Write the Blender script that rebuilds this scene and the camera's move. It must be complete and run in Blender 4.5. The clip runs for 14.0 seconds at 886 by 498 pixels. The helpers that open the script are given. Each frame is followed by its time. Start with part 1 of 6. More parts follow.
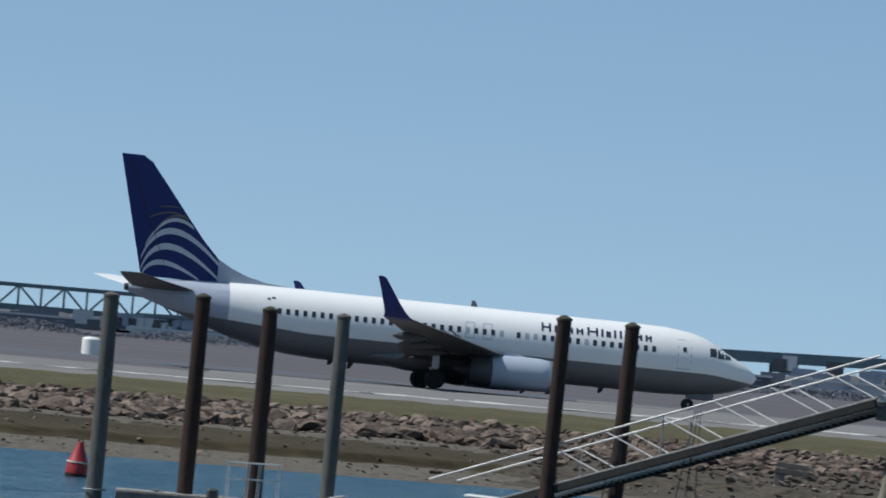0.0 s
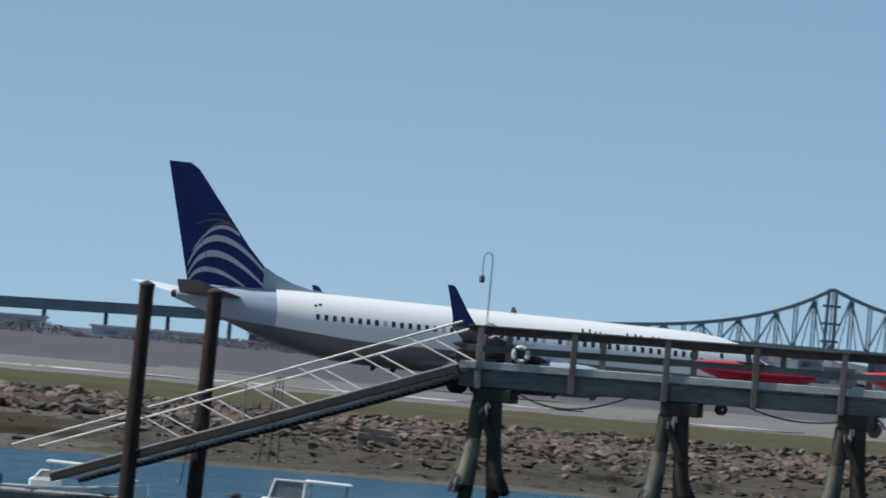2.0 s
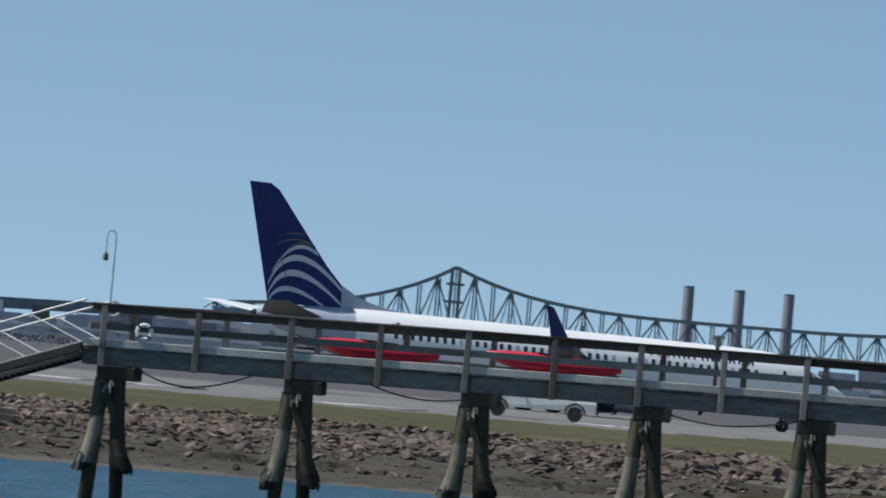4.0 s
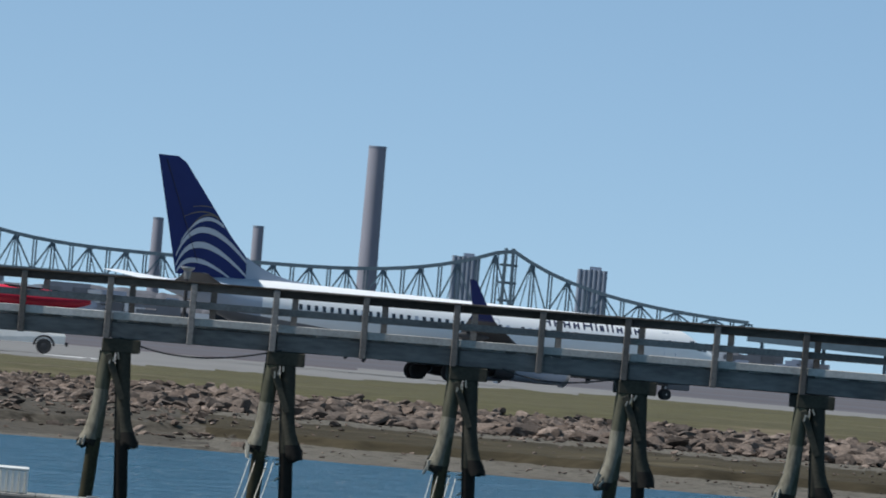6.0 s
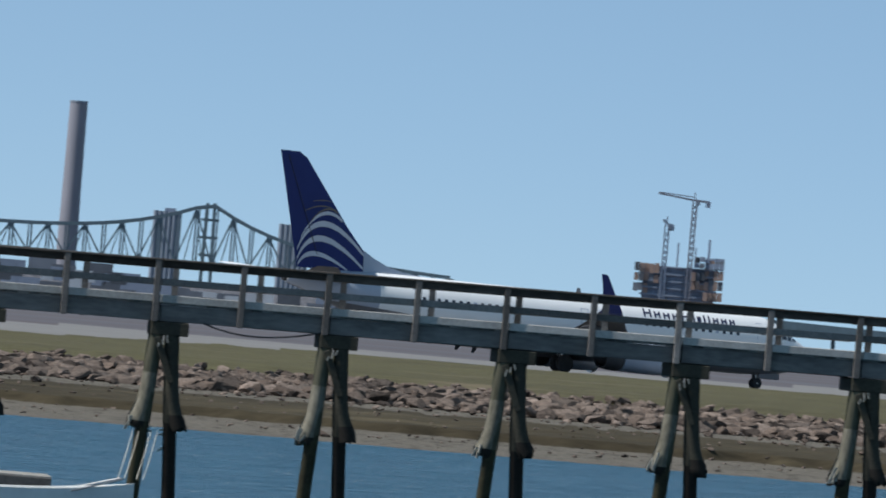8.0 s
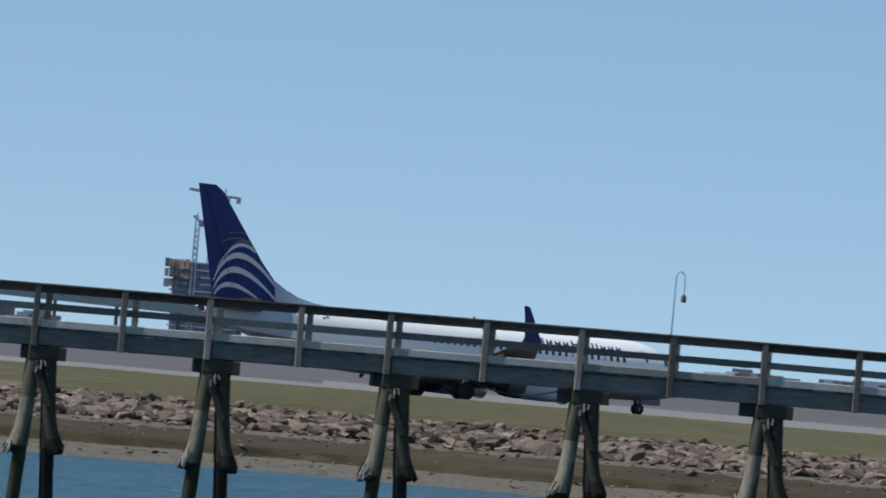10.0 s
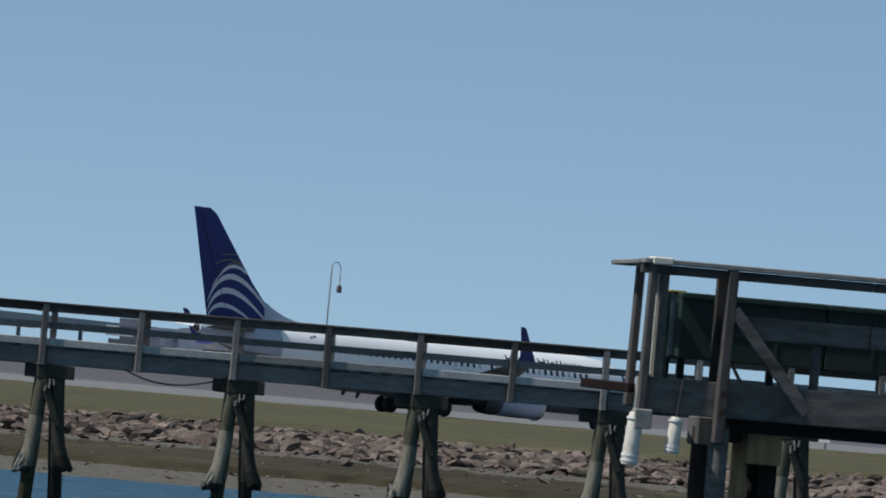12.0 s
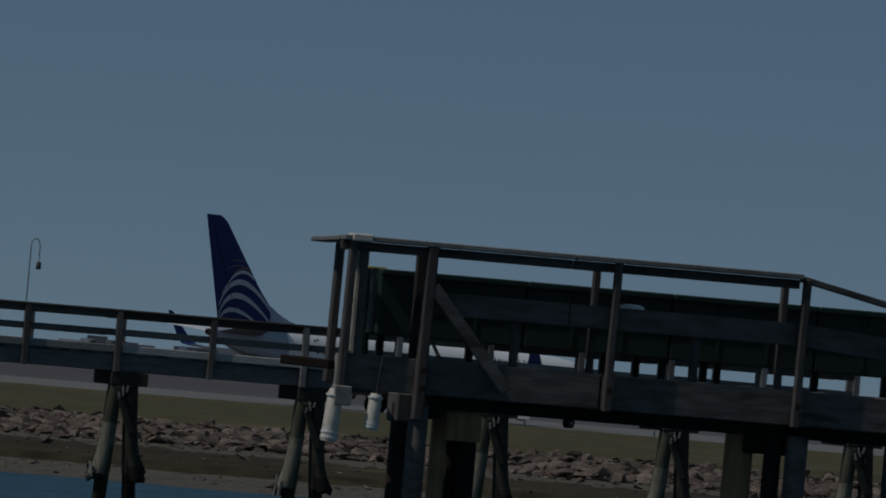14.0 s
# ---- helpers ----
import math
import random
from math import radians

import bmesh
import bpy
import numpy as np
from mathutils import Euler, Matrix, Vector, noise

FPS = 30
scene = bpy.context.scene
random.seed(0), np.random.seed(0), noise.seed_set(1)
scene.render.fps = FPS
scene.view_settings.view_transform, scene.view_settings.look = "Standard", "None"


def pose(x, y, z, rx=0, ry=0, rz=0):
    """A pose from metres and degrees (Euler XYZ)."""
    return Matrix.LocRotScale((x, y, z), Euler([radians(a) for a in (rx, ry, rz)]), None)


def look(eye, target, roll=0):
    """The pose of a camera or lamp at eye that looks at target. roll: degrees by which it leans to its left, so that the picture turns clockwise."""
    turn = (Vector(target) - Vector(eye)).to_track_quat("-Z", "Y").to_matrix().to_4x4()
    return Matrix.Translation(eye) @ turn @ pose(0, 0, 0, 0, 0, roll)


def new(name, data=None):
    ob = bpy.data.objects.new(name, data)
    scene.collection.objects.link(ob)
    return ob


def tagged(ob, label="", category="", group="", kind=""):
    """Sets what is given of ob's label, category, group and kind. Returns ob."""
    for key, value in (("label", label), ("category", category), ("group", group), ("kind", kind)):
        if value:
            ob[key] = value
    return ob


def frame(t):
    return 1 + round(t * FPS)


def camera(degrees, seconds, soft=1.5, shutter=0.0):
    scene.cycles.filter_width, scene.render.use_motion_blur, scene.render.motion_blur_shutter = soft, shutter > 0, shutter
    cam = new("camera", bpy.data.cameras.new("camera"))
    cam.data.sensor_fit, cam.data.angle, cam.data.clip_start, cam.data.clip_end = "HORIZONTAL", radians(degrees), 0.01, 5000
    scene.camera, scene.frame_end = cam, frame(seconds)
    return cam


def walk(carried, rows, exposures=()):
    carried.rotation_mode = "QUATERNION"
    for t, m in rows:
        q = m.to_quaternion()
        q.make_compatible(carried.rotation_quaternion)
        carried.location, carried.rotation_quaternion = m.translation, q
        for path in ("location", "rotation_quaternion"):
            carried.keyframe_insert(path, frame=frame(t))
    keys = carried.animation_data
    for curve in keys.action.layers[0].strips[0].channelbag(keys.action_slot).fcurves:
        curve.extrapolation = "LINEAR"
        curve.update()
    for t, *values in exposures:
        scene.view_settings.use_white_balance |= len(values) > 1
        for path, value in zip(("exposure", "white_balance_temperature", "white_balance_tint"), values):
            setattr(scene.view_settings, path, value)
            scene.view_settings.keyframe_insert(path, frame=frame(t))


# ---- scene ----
# Places are given as azimuth (degrees clockwise from +y), distance and height round the standing camera.
EYE = 4.9
cam = camera(6.0, 14.0, soft=1.85, shutter=0.25)
AIM = [  # seconds, yaw, pitch, roll
    (0, 7.281, 0.699, 4.85), (0.5, 6.623, 0.674, 4.85), (1, 6.081, 0.731, 4.85), (1.5, 5.304, 0.670, 4.85),
    (2, 4.444, 0.704, 4.85), (2.2, 4.098, 0.695, 4.85), (4.3, 1.404, 0.776, 4.85), (4.5, 1.022, 0.718, 4.85),
    (5, 0.000, 0.600, 4.85), (5.5, -1.063, 0.603, 4.85), (6, -1.732, 0.611, 4.85), (6.5, -2.179, 0.611, 4.85),
    (7, -2.662, 0.618, 4.85), (7.5, -3.122, 0.521, 4.85), (8, -3.774, 0.477, 4.85), (8.5, -4.777, 0.584, 4.85),
    (9, -5.593, 0.632, 4.85), (9.2, -5.884, 0.652, 4.85), (11.3, -8.567, 0.786, 4.85), (11.5, -8.820, 0.799, 4.85),
    (12, -9.279, 0.850, 4.85), (12.5, -9.810, 0.830, 4.85), (13, -10.438, 0.792, 4.85), (13.5, -10.881, 0.812, 4.85),
    (14, -11.320, 0.864, 4.85)]


def aim(yaw, pitch, roll):
    return pose(0, 0, EYE, 0, 0, yaw) @ pose(0, 0, 0, 90 + pitch) @ pose(0, 0, 0, 0, 0, roll)


walk(cam, [(t, aim(*p)) for t, *p in AIM],
     [(0, 0.0), (2.2, -0.02), (4.5, -0.03), (5.0, 0.05), (5.5, 0.13), (6.5, 0.17), (8.0, 0.14), (9.2, 0.17), (11.3, 0.0), (12.0, -0.13), (12.5, -0.35), (13.0, -0.55), (13.5, -1.04), (14.0, -1.82)])

# ---- world and sun ----
SUN_AZ, SUN_EL = -99.0, 53.0
world = bpy.data.worlds.new("sky")
scene.world = world
world.use_nodes = True
sky = world.node_tree.nodes.new("ShaderNodeTexSky")
sky.sky_type, sky.sun_disc = "NISHITA", False
sky.sun_elevation, sky.sun_rotation = radians(SUN_EL), radians(SUN_AZ)
sky.altitude, sky.air_density, sky.dust_density, sky.ozone_density = 0, 0.28, 0.0, 2.0
back = world.node_tree.nodes["Background"]
back.inputs["Strength"].default_value = 0.105
haze = world.node_tree.nodes.new("ShaderNodeMix")   # thin even haze over the whole sky
haze.data_type = "RGBA"
haze.inputs[0].default_value, haze.inputs[7].default_value = 0.5, (2.3, 3.95, 5.3, 1)
world.node_tree.links.new(sky.outputs[0], haze.inputs[6])
world.node_tree.links.new(haze.outputs[2], back.inputs["Color"])
sun_data = bpy.data.lights.new("sun", "SUN")
sun_data.energy, sun_data.angle, sun_data.color = 4.7, radians(0.5), (1.0, 0.975, 0.94)
sun = new("sun", sun_data)
sa, se = radians(SUN_AZ), radians(SUN_EL)
sun.matrix_world = look((0, 0, 300), Vector((0, 0, 300)) - Vector((math.sin(sa) * math.cos(se), math.cos(sa) * math.cos(se), math.sin(se))))


# ---- materials ----
def mat(name, color, rough=0.7, metal=0.0, vary=0.2, size=1.0, fine=6.0, bump=0.2, tint=None, spots=None, own_tone=False, coord="Object", stretch=(1, 1, 1), spec=0.5):
    """A worn surface: colour varied by a coarse and a fine noise (size in metres), with bump; tint: a second colour; spots: (colour, amount)."""
    m = bpy.data.materials.new(name)
    m.use_nodes = True
    nt = m.node_tree
    N, L = nt.nodes, nt.links
    bsdf = N["Principled BSDF"]
    bsdf.inputs["Roughness"].default_value, bsdf.inputs["Metallic"].default_value = rough, metal
    bsdf.inputs["Specular IOR Level"].default_value = spec if rough < 0.8 else 0.15
    tc, mp = N.new("ShaderNodeTexCoord"), N.new("ShaderNodeMapping")
    mp.inputs["Scale"].default_value = stretch
    L.new(tc.outputs[coord], mp.inputs["Vector"])

    def tex(scale, detail):
        n = N.new("ShaderNodeTexNoise")
        n.inputs["Scale"].default_value, n.inputs["Detail"].default_value = scale, detail
        L.new(mp.outputs[0], n.inputs["Vector"])
        return n.outputs["Fac"]

    coarse, grain = tex(1 / size, 3), tex(fine / size, 5)
    second = tint or tuple(c * (1 - vary) for c in color)

    def ramp(fac, lo, hi):
        r = N.new("ShaderNodeMapRange")
        r.inputs["From Min"].default_value, r.inputs["From Max"].default_value = lo, hi
        L.new(fac, r.inputs["Value"])
        return r.outputs[0]

    def mix(fac, a, b, kind="MIX"):
        x = N.new("ShaderNodeMix")
        x.data_type, x.blend_type = "RGBA", kind
        for s, v in ((x.inputs[0], fac), (x.inputs[6], a), (x.inputs[7], b)):
            if isinstance(v, bpy.types.NodeSocket):
                L.new(v, s)
            else:
                s.default_value = (*v, 1) if isinstance(v, tuple) else v
        return x.outputs[2]

    col = mix(ramp(coarse, 0.35, 0.65), color, second)
    g = ramp(grain, 0.3, 0.7)
    col = mix(vary, col, mix(g, tuple(c * 0.45 for c in color), tuple(min(1, c * 1.5) for c in color)))
    if spots:
        col = mix(ramp(tex(2.3 / size, 6), spots[1], spots[1] + 0.08), col, spots[0])
    if own_tone:
        rnd = N.new("ShaderNodeObjectInfo").outputs["Random"]
        col = mix(ramp(rnd, 0.0, 1.0), col, mix(1.0, col, (0.38, 0.37, 0.36), "MULTIPLY"))
    L.new(col, bsdf.inputs["Base Color"])
    if bump:
        b = N.new("ShaderNodeBump")
        b.inputs["Strength"].default_value, b.inputs["Distance"].default_value = bump, 0.02 * size
        L.new(grain, b.inputs["Height"])
        L.new(b.outputs[0], bsdf.inputs["Normal"])
    return m


WHITE_PAINT = mat("white_aircraft_paint", (0.78, 0.79, 0.80), 0.3, 0, 0.03, 3, bump=0)
GREY_PAINT = mat("grey_aircraft_paint", (0.145, 0.15, 0.165), 0.4, 0, 0.08, 3, bump=0)
TAIL_PAINT = mat("pale_blue_grey_tail_paint", (0.36, 0.41, 0.50), 0.35, 0, 0.05, 3, bump=0)
NAVY_PAINT = mat("navy_paint", (0.017, 0.030, 0.145), 0.5, 0, 0.08, 3, bump=0, spec=0.25)
STRIPE_PAINT = mat("silver_stripe_paint", (0.55, 0.58, 0.64), 0.4, 0, 0.05, 2, bump=0)
GOLD_PAINT = mat("dull_gold_paint", (0.16, 0.13, 0.10), 0.5, 0, 0.05, 2, bump=0)
# Wing grey is darkened to carry the shade under the wings.
WING_METAL = mat("shade_darkened_wing_paint", (0.075, 0.075, 0.08), 0.5, 0.0, 0.12, 2, bump=0, spec=0.3)
BARE_METAL = mat("bare_metal", (0.55, 0.55, 0.56), 0.35, 0.9, 0.1, 1, bump=0)
DARK_GLASS = mat("dark_cabin_glass", (0.035, 0.045, 0.065), 0.2, 0, 0.05, 1, bump=0)
RUBBER = mat("black_rubber", (0.05, 0.05, 0.052), 0.85, 0, 0.2, 0.3)
BLUE_LETTER = mat("dark_blue_lettering_paint", (0.02, 0.025, 0.07), 0.5, 0, 0.02, 1, bump=0)
OLD_TIMBER = mat("weathered_grey_timber", (0.27, 0.252, 0.24), 0.85, 0, 0.35, 0.5, 8, 0.4, tint=(0.17, 0.158, 0.15), own_tone=True)
DARK_TIMBER = mat("dark_wet_stained_timber", (0.165, 0.137, 0.118), 0.85, 0, 0.4, 0.6, 8, 0.5, tint=(0.09, 0.075, 0.064), own_tone=True, stretch=(0.3, 1, 1))
STRINGER_TIMBER = mat("grey_stained_stringer_timber", (0.19, 0.182, 0.176), 0.85, 0, 0.4, 0.8, 8, 0.4, tint=(0.125, 0.118, 0.113), stretch=(0.25, 1, 1))
DECK_TIMBER = mat("pale_deck_timber", (0.34, 0.33, 0.31), 0.85, 0, 0.3, 0.5, 8, 0.4, own_tone=True)
KERB_TIMBER = mat("pale_kerb_timber", (0.52, 0.51, 0.49), 0.85, 0, 0.25, 0.5, 8, 0.3, own_tone=True)
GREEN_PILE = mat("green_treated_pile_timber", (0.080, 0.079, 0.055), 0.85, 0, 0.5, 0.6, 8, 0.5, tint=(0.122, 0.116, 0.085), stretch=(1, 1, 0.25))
# Black also stands for shade on right-hand piles and below the platform beam.
BLACK_PILE = mat("black_wet_and_shaded_timber", (0.024, 0.021, 0.018), 0.8, 0, 0.3, 0.5, 8, 0.5)
OLIVE_PILE = mat("olive_weedy_wet_lit_timber", (0.060, 0.055, 0.032), 0.8, 0, 0.4, 0.5, 8, 0.5, tint=(0.026, 0.024, 0.016))
BROWN_PILE = mat("dark_brown_mooring_pile_timber", (0.045, 0.03, 0.026), 0.8, 0, 0.4, 0.5, 8, 0.5, stretch=(1, 1, 0.2))
# Also carries the shade of the right-hand piles and the pier's caps.
DARK_PILE = mat("dark_slimy_and_shaded_timber", (0.045, 0.042, 0.033), 0.8, 0, 0.35, 0.5, 8, 0.5, tint=(0.062, 0.058, 0.043))
GREY_PILE = mat("grey_weathered_mooring_timber", (0.11, 0.11, 0.105), 0.85, 0, 0.35, 0.5, 8, 0.5, tint=(0.07, 0.07, 0.065), stretch=(1, 1, 0.2))
# Lighter sleeve colour for the sunlit left-hand piles.
SUNLIT_JACKET = mat("sunlit_grey_weathered_sleeve", (0.20, 0.188, 0.150), 0.85, 0, 0.5, 0.5, 8, 0.6, tint=(0.085, 0.079, 0.058), stretch=(1, 1, 0.3))
JACKET = mat("frayed_pale_pile_jacket", (0.36, 0.345, 0.30), 0.8, 0, 0.4, 0.3, 8, 0.6)
ALUMINIUM = mat("weathered_aluminium", (0.48, 0.48, 0.48), 0.45, 0.6, 0.15, 0.5)
GALVANISED = mat("dull_galvanised_steel", (0.25, 0.26, 0.27), 0.55, 0.5, 0.2, 0.5)
DARK_STEEL = mat("dark_steel", (0.05, 0.05, 0.055), 0.6, 0.4, 0.2, 0.5)
DARK_RAIL = mat("dark_side_beam_aluminium", (0.035, 0.034, 0.033), 0.8, 0, 0.3, 0.6)
LINE_PAINT = mat("worn_white_line_paint", (0.55, 0.55, 0.54), 0.85, 0, 0.2, 3, 8, 0.1)
RED_HULL = mat("red_kayak_plastic", (0.56, 0.016, 0.052), 0.4, 0, 0.1, 1, bump=0.05)
RED_BUOY = mat("red_buoy_paint", (0.30, 0.012, 0.02), 0.5, 0, 0.2, 0.6)
WHITE_GEL = mat("white_gelcoat", (0.75, 0.75, 0.73), 0.4, 0, 0.08, 1, bump=0.05)
WHITE_PLASTIC = mat("soiled_white_plastic", (0.68, 0.63, 0.54), 0.6, 0, 0.25, 0.4)
GREEN_STEEL = mat("dark_green_painted_steel", (0.006, 0.024, 0.017), 0.6, 0, 0.25, 0.8)
FLOAT_TIMBER = mat("bleached_float_timber", (0.30, 0.29, 0.27), 0.85, 0, 0.3, 0.6)
ROCK = mat("riprap_granite", (0.108, 0.090, 0.079), 0.9, 0, 0.7, 0.8, 7, 1.0, tint=(0.045, 0.038, 0.034))
rn, rl = ROCK.node_tree.nodes, ROCK.node_tree.links     # each stone has its own tone, from wet black-brown to pale pinkish tan
rb = rn["Principled BSDF"]
rock_old = rb.inputs["Base Color"].links[0].from_socket
rock_geo, rock_ramp, rock_mix = rn.new("ShaderNodeNewGeometry"), rn.new("ShaderNodeValToRGB"), rn.new("ShaderNodeMix")
rock_mix.data_type, rock_mix.blend_type, rock_mix.inputs[0].default_value = "RGBA", "MULTIPLY", 1.0
rl.new(rock_geo.outputs["Random Per Island"], rock_ramp.inputs["Fac"])
for rp, rc in ((0.0, (0.22, 0.21, 0.21, 1)), (0.35, (0.50, 0.47, 0.46, 1)), (0.65, (0.85, 0.79, 0.75, 1)), (0.88, (1.3, 1.18, 1.1, 1)), (1.0, (2.1, 1.98, 1.9, 1))):
    e_ = rock_ramp.color_ramp.elements.new(rp) if 0 < rp < 1 else rock_ramp.color_ramp.elements[int(rp)]
    e_.color = rc
rl.new(rock_old, rock_mix.inputs[6]), rl.new(rock_ramp.outputs["Color"], rock_mix.inputs[7])
rl.new(rock_mix.outputs[2], rb.inputs["Base Color"])
# Soil between boulders, darkened to carry the shade in the gaps.
GAP_SHADE_SOIL = mat("shade_darkened_rubble_soil", (0.040, 0.034, 0.029), 0.95, 0, 0.4, 0.8, 6, 0.8)
GRASS = mat("dry_winter_grass", (0.080, 0.074, 0.038), 0.95, 0, 0.6, 6, 18, 0.7, tint=(0.052, 0.045, 0.029), spots=((0.12, 0.10, 0.065), 0.60), stretch=(0.25, 1, 1))
BEACH = mat("wet_gravel_beach", (0.114, 0.102, 0.085), 0.9, 0, 0.6, 1.4, 9, 0.9, tint=(0.072, 0.064, 0.053), spots=((0.035, 0.03, 0.022), 0.57))
SHINGLE = mat("dark_weedy_shingle", (0.074, 0.065, 0.053), 0.95, 0, 0.6, 1.2, 8, 1.0, tint=(0.036, 0.031, 0.025), spots=((0.022, 0.018, 0.013), 0.56), stretch=(0.5, 1, 1))
BERM = mat("brown_seaweed_mud", (0.050, 0.041, 0.025), 0.95, 0, 0.4, 5, 14, 0.8, tint=(0.030, 0.024, 0.015), stretch=(0.3, 1, 1), spots=((0.08, 0.066, 0.04), 0.62))
PAVEMENT = mat("grey_runway_concrete", (0.175, 0.172, 0.170), 0.85, 0, 0.15, 20, 10, 0.1, stretch=(0.15, 1, 1))
INFIELD = mat("dull_grey_infield", (0.092, 0.096, 0.112), 0.95, 0, 0.25, 60, 8, 0.1, tint=(0.088, 0.068, 0.070), stretch=(0.15, 1, 1))
# Far colours, bridge to masonry: distance haze is mixed into the base colour.
HAZY_BRIDGE_GREEN = mat("haze_paled_green_bridge_steel", (0.13, 0.185, 0.22), 0.8, 0, 0.15, 10, bump=0)
STACK = mat("haze_tinted_chimney_concrete", (0.25, 0.255, 0.295), 0.9, 0, 0.12, 20, 5, 0, stretch=(1, 1, 0.15))
FAR_BLOCK = mat("haze_tinted_concrete_block", (0.24, 0.28, 0.34), 0.9, 0, 0.12, 12, 4, 0)
FAR_ORANGE = mat("haze_muted_orange_formwork", (0.36, 0.26, 0.22), 0.9, 0, 0.2, 8, 4, 0)
FAR_DARK = mat("haze_tinted_floor_slabs", (0.27, 0.315, 0.40), 0.9, 0, 0.2, 8, 4, 0)
FAR_TREE = mat("haze_tinted_bare_trees", (0.105, 0.108, 0.125), 0.95, 0, 0.35, 14, 6, 0)
FAR_HEDGE = mat("haze_tinted_scrub", (0.19, 0.205, 0.245), 0.95, 0, 0.2, 8, 6, 0)
FAR_ROOF = mat("haze_paled_flat_roofing", (0.52, 0.55, 0.59), 0.9, 0, 0.15, 20, 4, 0)
FAR_WALL = mat("haze_tinted_masonry", (0.23, 0.255, 0.30), 0.9, 0, 0.2, 15, 4, 0, own_tone=True)

WATER = bpy.data.materials.new("blue_choppy_water")
WATER.use_nodes = True
wn, wl = WATER.node_tree.nodes, WATER.node_tree.links
wb = wn["Principled BSDF"]
wb.inputs["Base Color"].default_value, wb.inputs["Roughness"].default_value = (0.004, 0.046, 0.080, 1), 0.25
wb.inputs["Specular IOR Level"].default_value = 0.3
wt, wm = wn.new("ShaderNodeTexCoord"), wn.new("ShaderNodeMapping")
wm.inputs["Scale"].default_value = (0.5, 1, 1)
wl.new(wt.outputs["Object"], wm.inputs["Vector"])
w1, w2, wa = wn.new("ShaderNodeTexNoise"), wn.new("ShaderNodeTexNoise"), wn.new("ShaderNodeMath")
w1.inputs["Scale"].default_value, w1.inputs["Detail"].default_value = 0.8, 4
w2.inputs["Scale"].default_value, w2.inputs["Detail"].default_value = 0.12, 2
for n_ in (w1, w2):
    wl.new(wm.outputs[0], n_.inputs["Vector"])
wl.new(w1.outputs["Fac"], wa.inputs[0]), wl.new(w2.outputs["Fac"], wa.inputs[1])
wbump = wn.new("ShaderNodeBump")
wbump.inputs["Strength"].default_value, wbump.inputs["Distance"].default_value = 1.0, 2.0
wl.new(wa.outputs[0], wbump.inputs["Height"]), wl.new(wbump.outputs[0], wb.inputs["Normal"])


# ---- mesh helpers ----
def at(az, d, z=0.0):
    return Vector((d * math.sin(radians(az)), d * math.cos(radians(az)), z))


def mesh_of(name, bm, *materials):
    me = bpy.data.meshes.new(name)
    bmesh.ops.recalc_face_normals(bm, faces=bm.faces)
    bm.to_mesh(me)
    bm.free()
    for m in materials:
        me.materials.append(m)
    return me


def smooth(me, angle=40):
    me.shade_smooth()
    me.set_sharp_from_angle(angle=radians(angle))
    return me


def part(name, bm, material, parent, label="", round_=False):
    mats = material if isinstance(material, (list, tuple)) else [material]
    me = mesh_of(name, bm, *mats)
    if round_:
        smooth(me)
    ob = new(name, me)
    ob.parent = parent
    return tagged(ob, label)


def thing(name, label, category, place=None, group="", kind=""):
    ob = new(name)
    ob.empty_display_size = 0.2
    if place is not None:
        ob.matrix_world = place if isinstance(place, Matrix) else Matrix.Translation(place)
    return tagged(ob, label, category, group, kind)


def add_box(bm, c, s, m=None, bevel=0.0, mi=0):
    """A box with centre c and size s, turned by m."""
    t = Matrix.Translation(c) @ (m.to_4x4() if m else Matrix()) @ Matrix.Diagonal((*s, 1))
    got = bmesh.ops.create_cube(bm, size=1, matrix=t)
    faces = list({f for v in got["verts"] for f in v.link_faces})
    if bevel:
        edges = list({e for v in got["verts"] for e in v.link_edges})
        r = bmesh.ops.bevel(bm, geom=edges, offset=bevel, segments=1, affect="EDGES")
        faces = list({f for v in r["verts"] for f in v.link_faces}) + [f for f in faces if f.is_valid]
    for f in faces:
        if f.is_valid:
            f.material_index = mi


def between(a, b, up=Vector((0, 0, 1))):
    """A turn whose x axis runs from a to b."""
    x = (Vector(b) - Vector(a)).normalized()
    y = up.cross(x)
    y = y.normalized() if y.length > 1e-4 else Vector((0, 1, 0))
    return Matrix((x, y, x.cross(y))).transposed()


def add_beam(bm, a, b, w, h, bevel=0.0, mi=0):
    a, b = Vector(a), Vector(b)
    add_box(bm, (a + b) / 2, ((b - a).length, w, h), between(a, b), bevel, mi)


def add_tube(bm, a, b, r0, r1=None, seg=12, mi=0, caps=True):
    a, b = Vector(a), Vector(b)
    r1 = r0 if r1 is None else r1
    m = between(a, b)
    rings = []
    for p, r in ((a, r0), (b, r1)):
        rings.append([bm.verts.new(p + m @ Vector((0, r * math.cos(2 * math.pi * i / seg), r * math.sin(2 * math.pi * i / seg)))) for i in range(seg)])
    fs = [bm.faces.new((rings[0][i], rings[0][(i + 1) % seg], rings[1][(i + 1) % seg], rings[1][i])) for i in range(seg)]
    if caps:
        fs += [bm.faces.new(rings[0][::-1]), bm.faces.new(rings[1])]
    for f in fs:
        f.material_index = mi


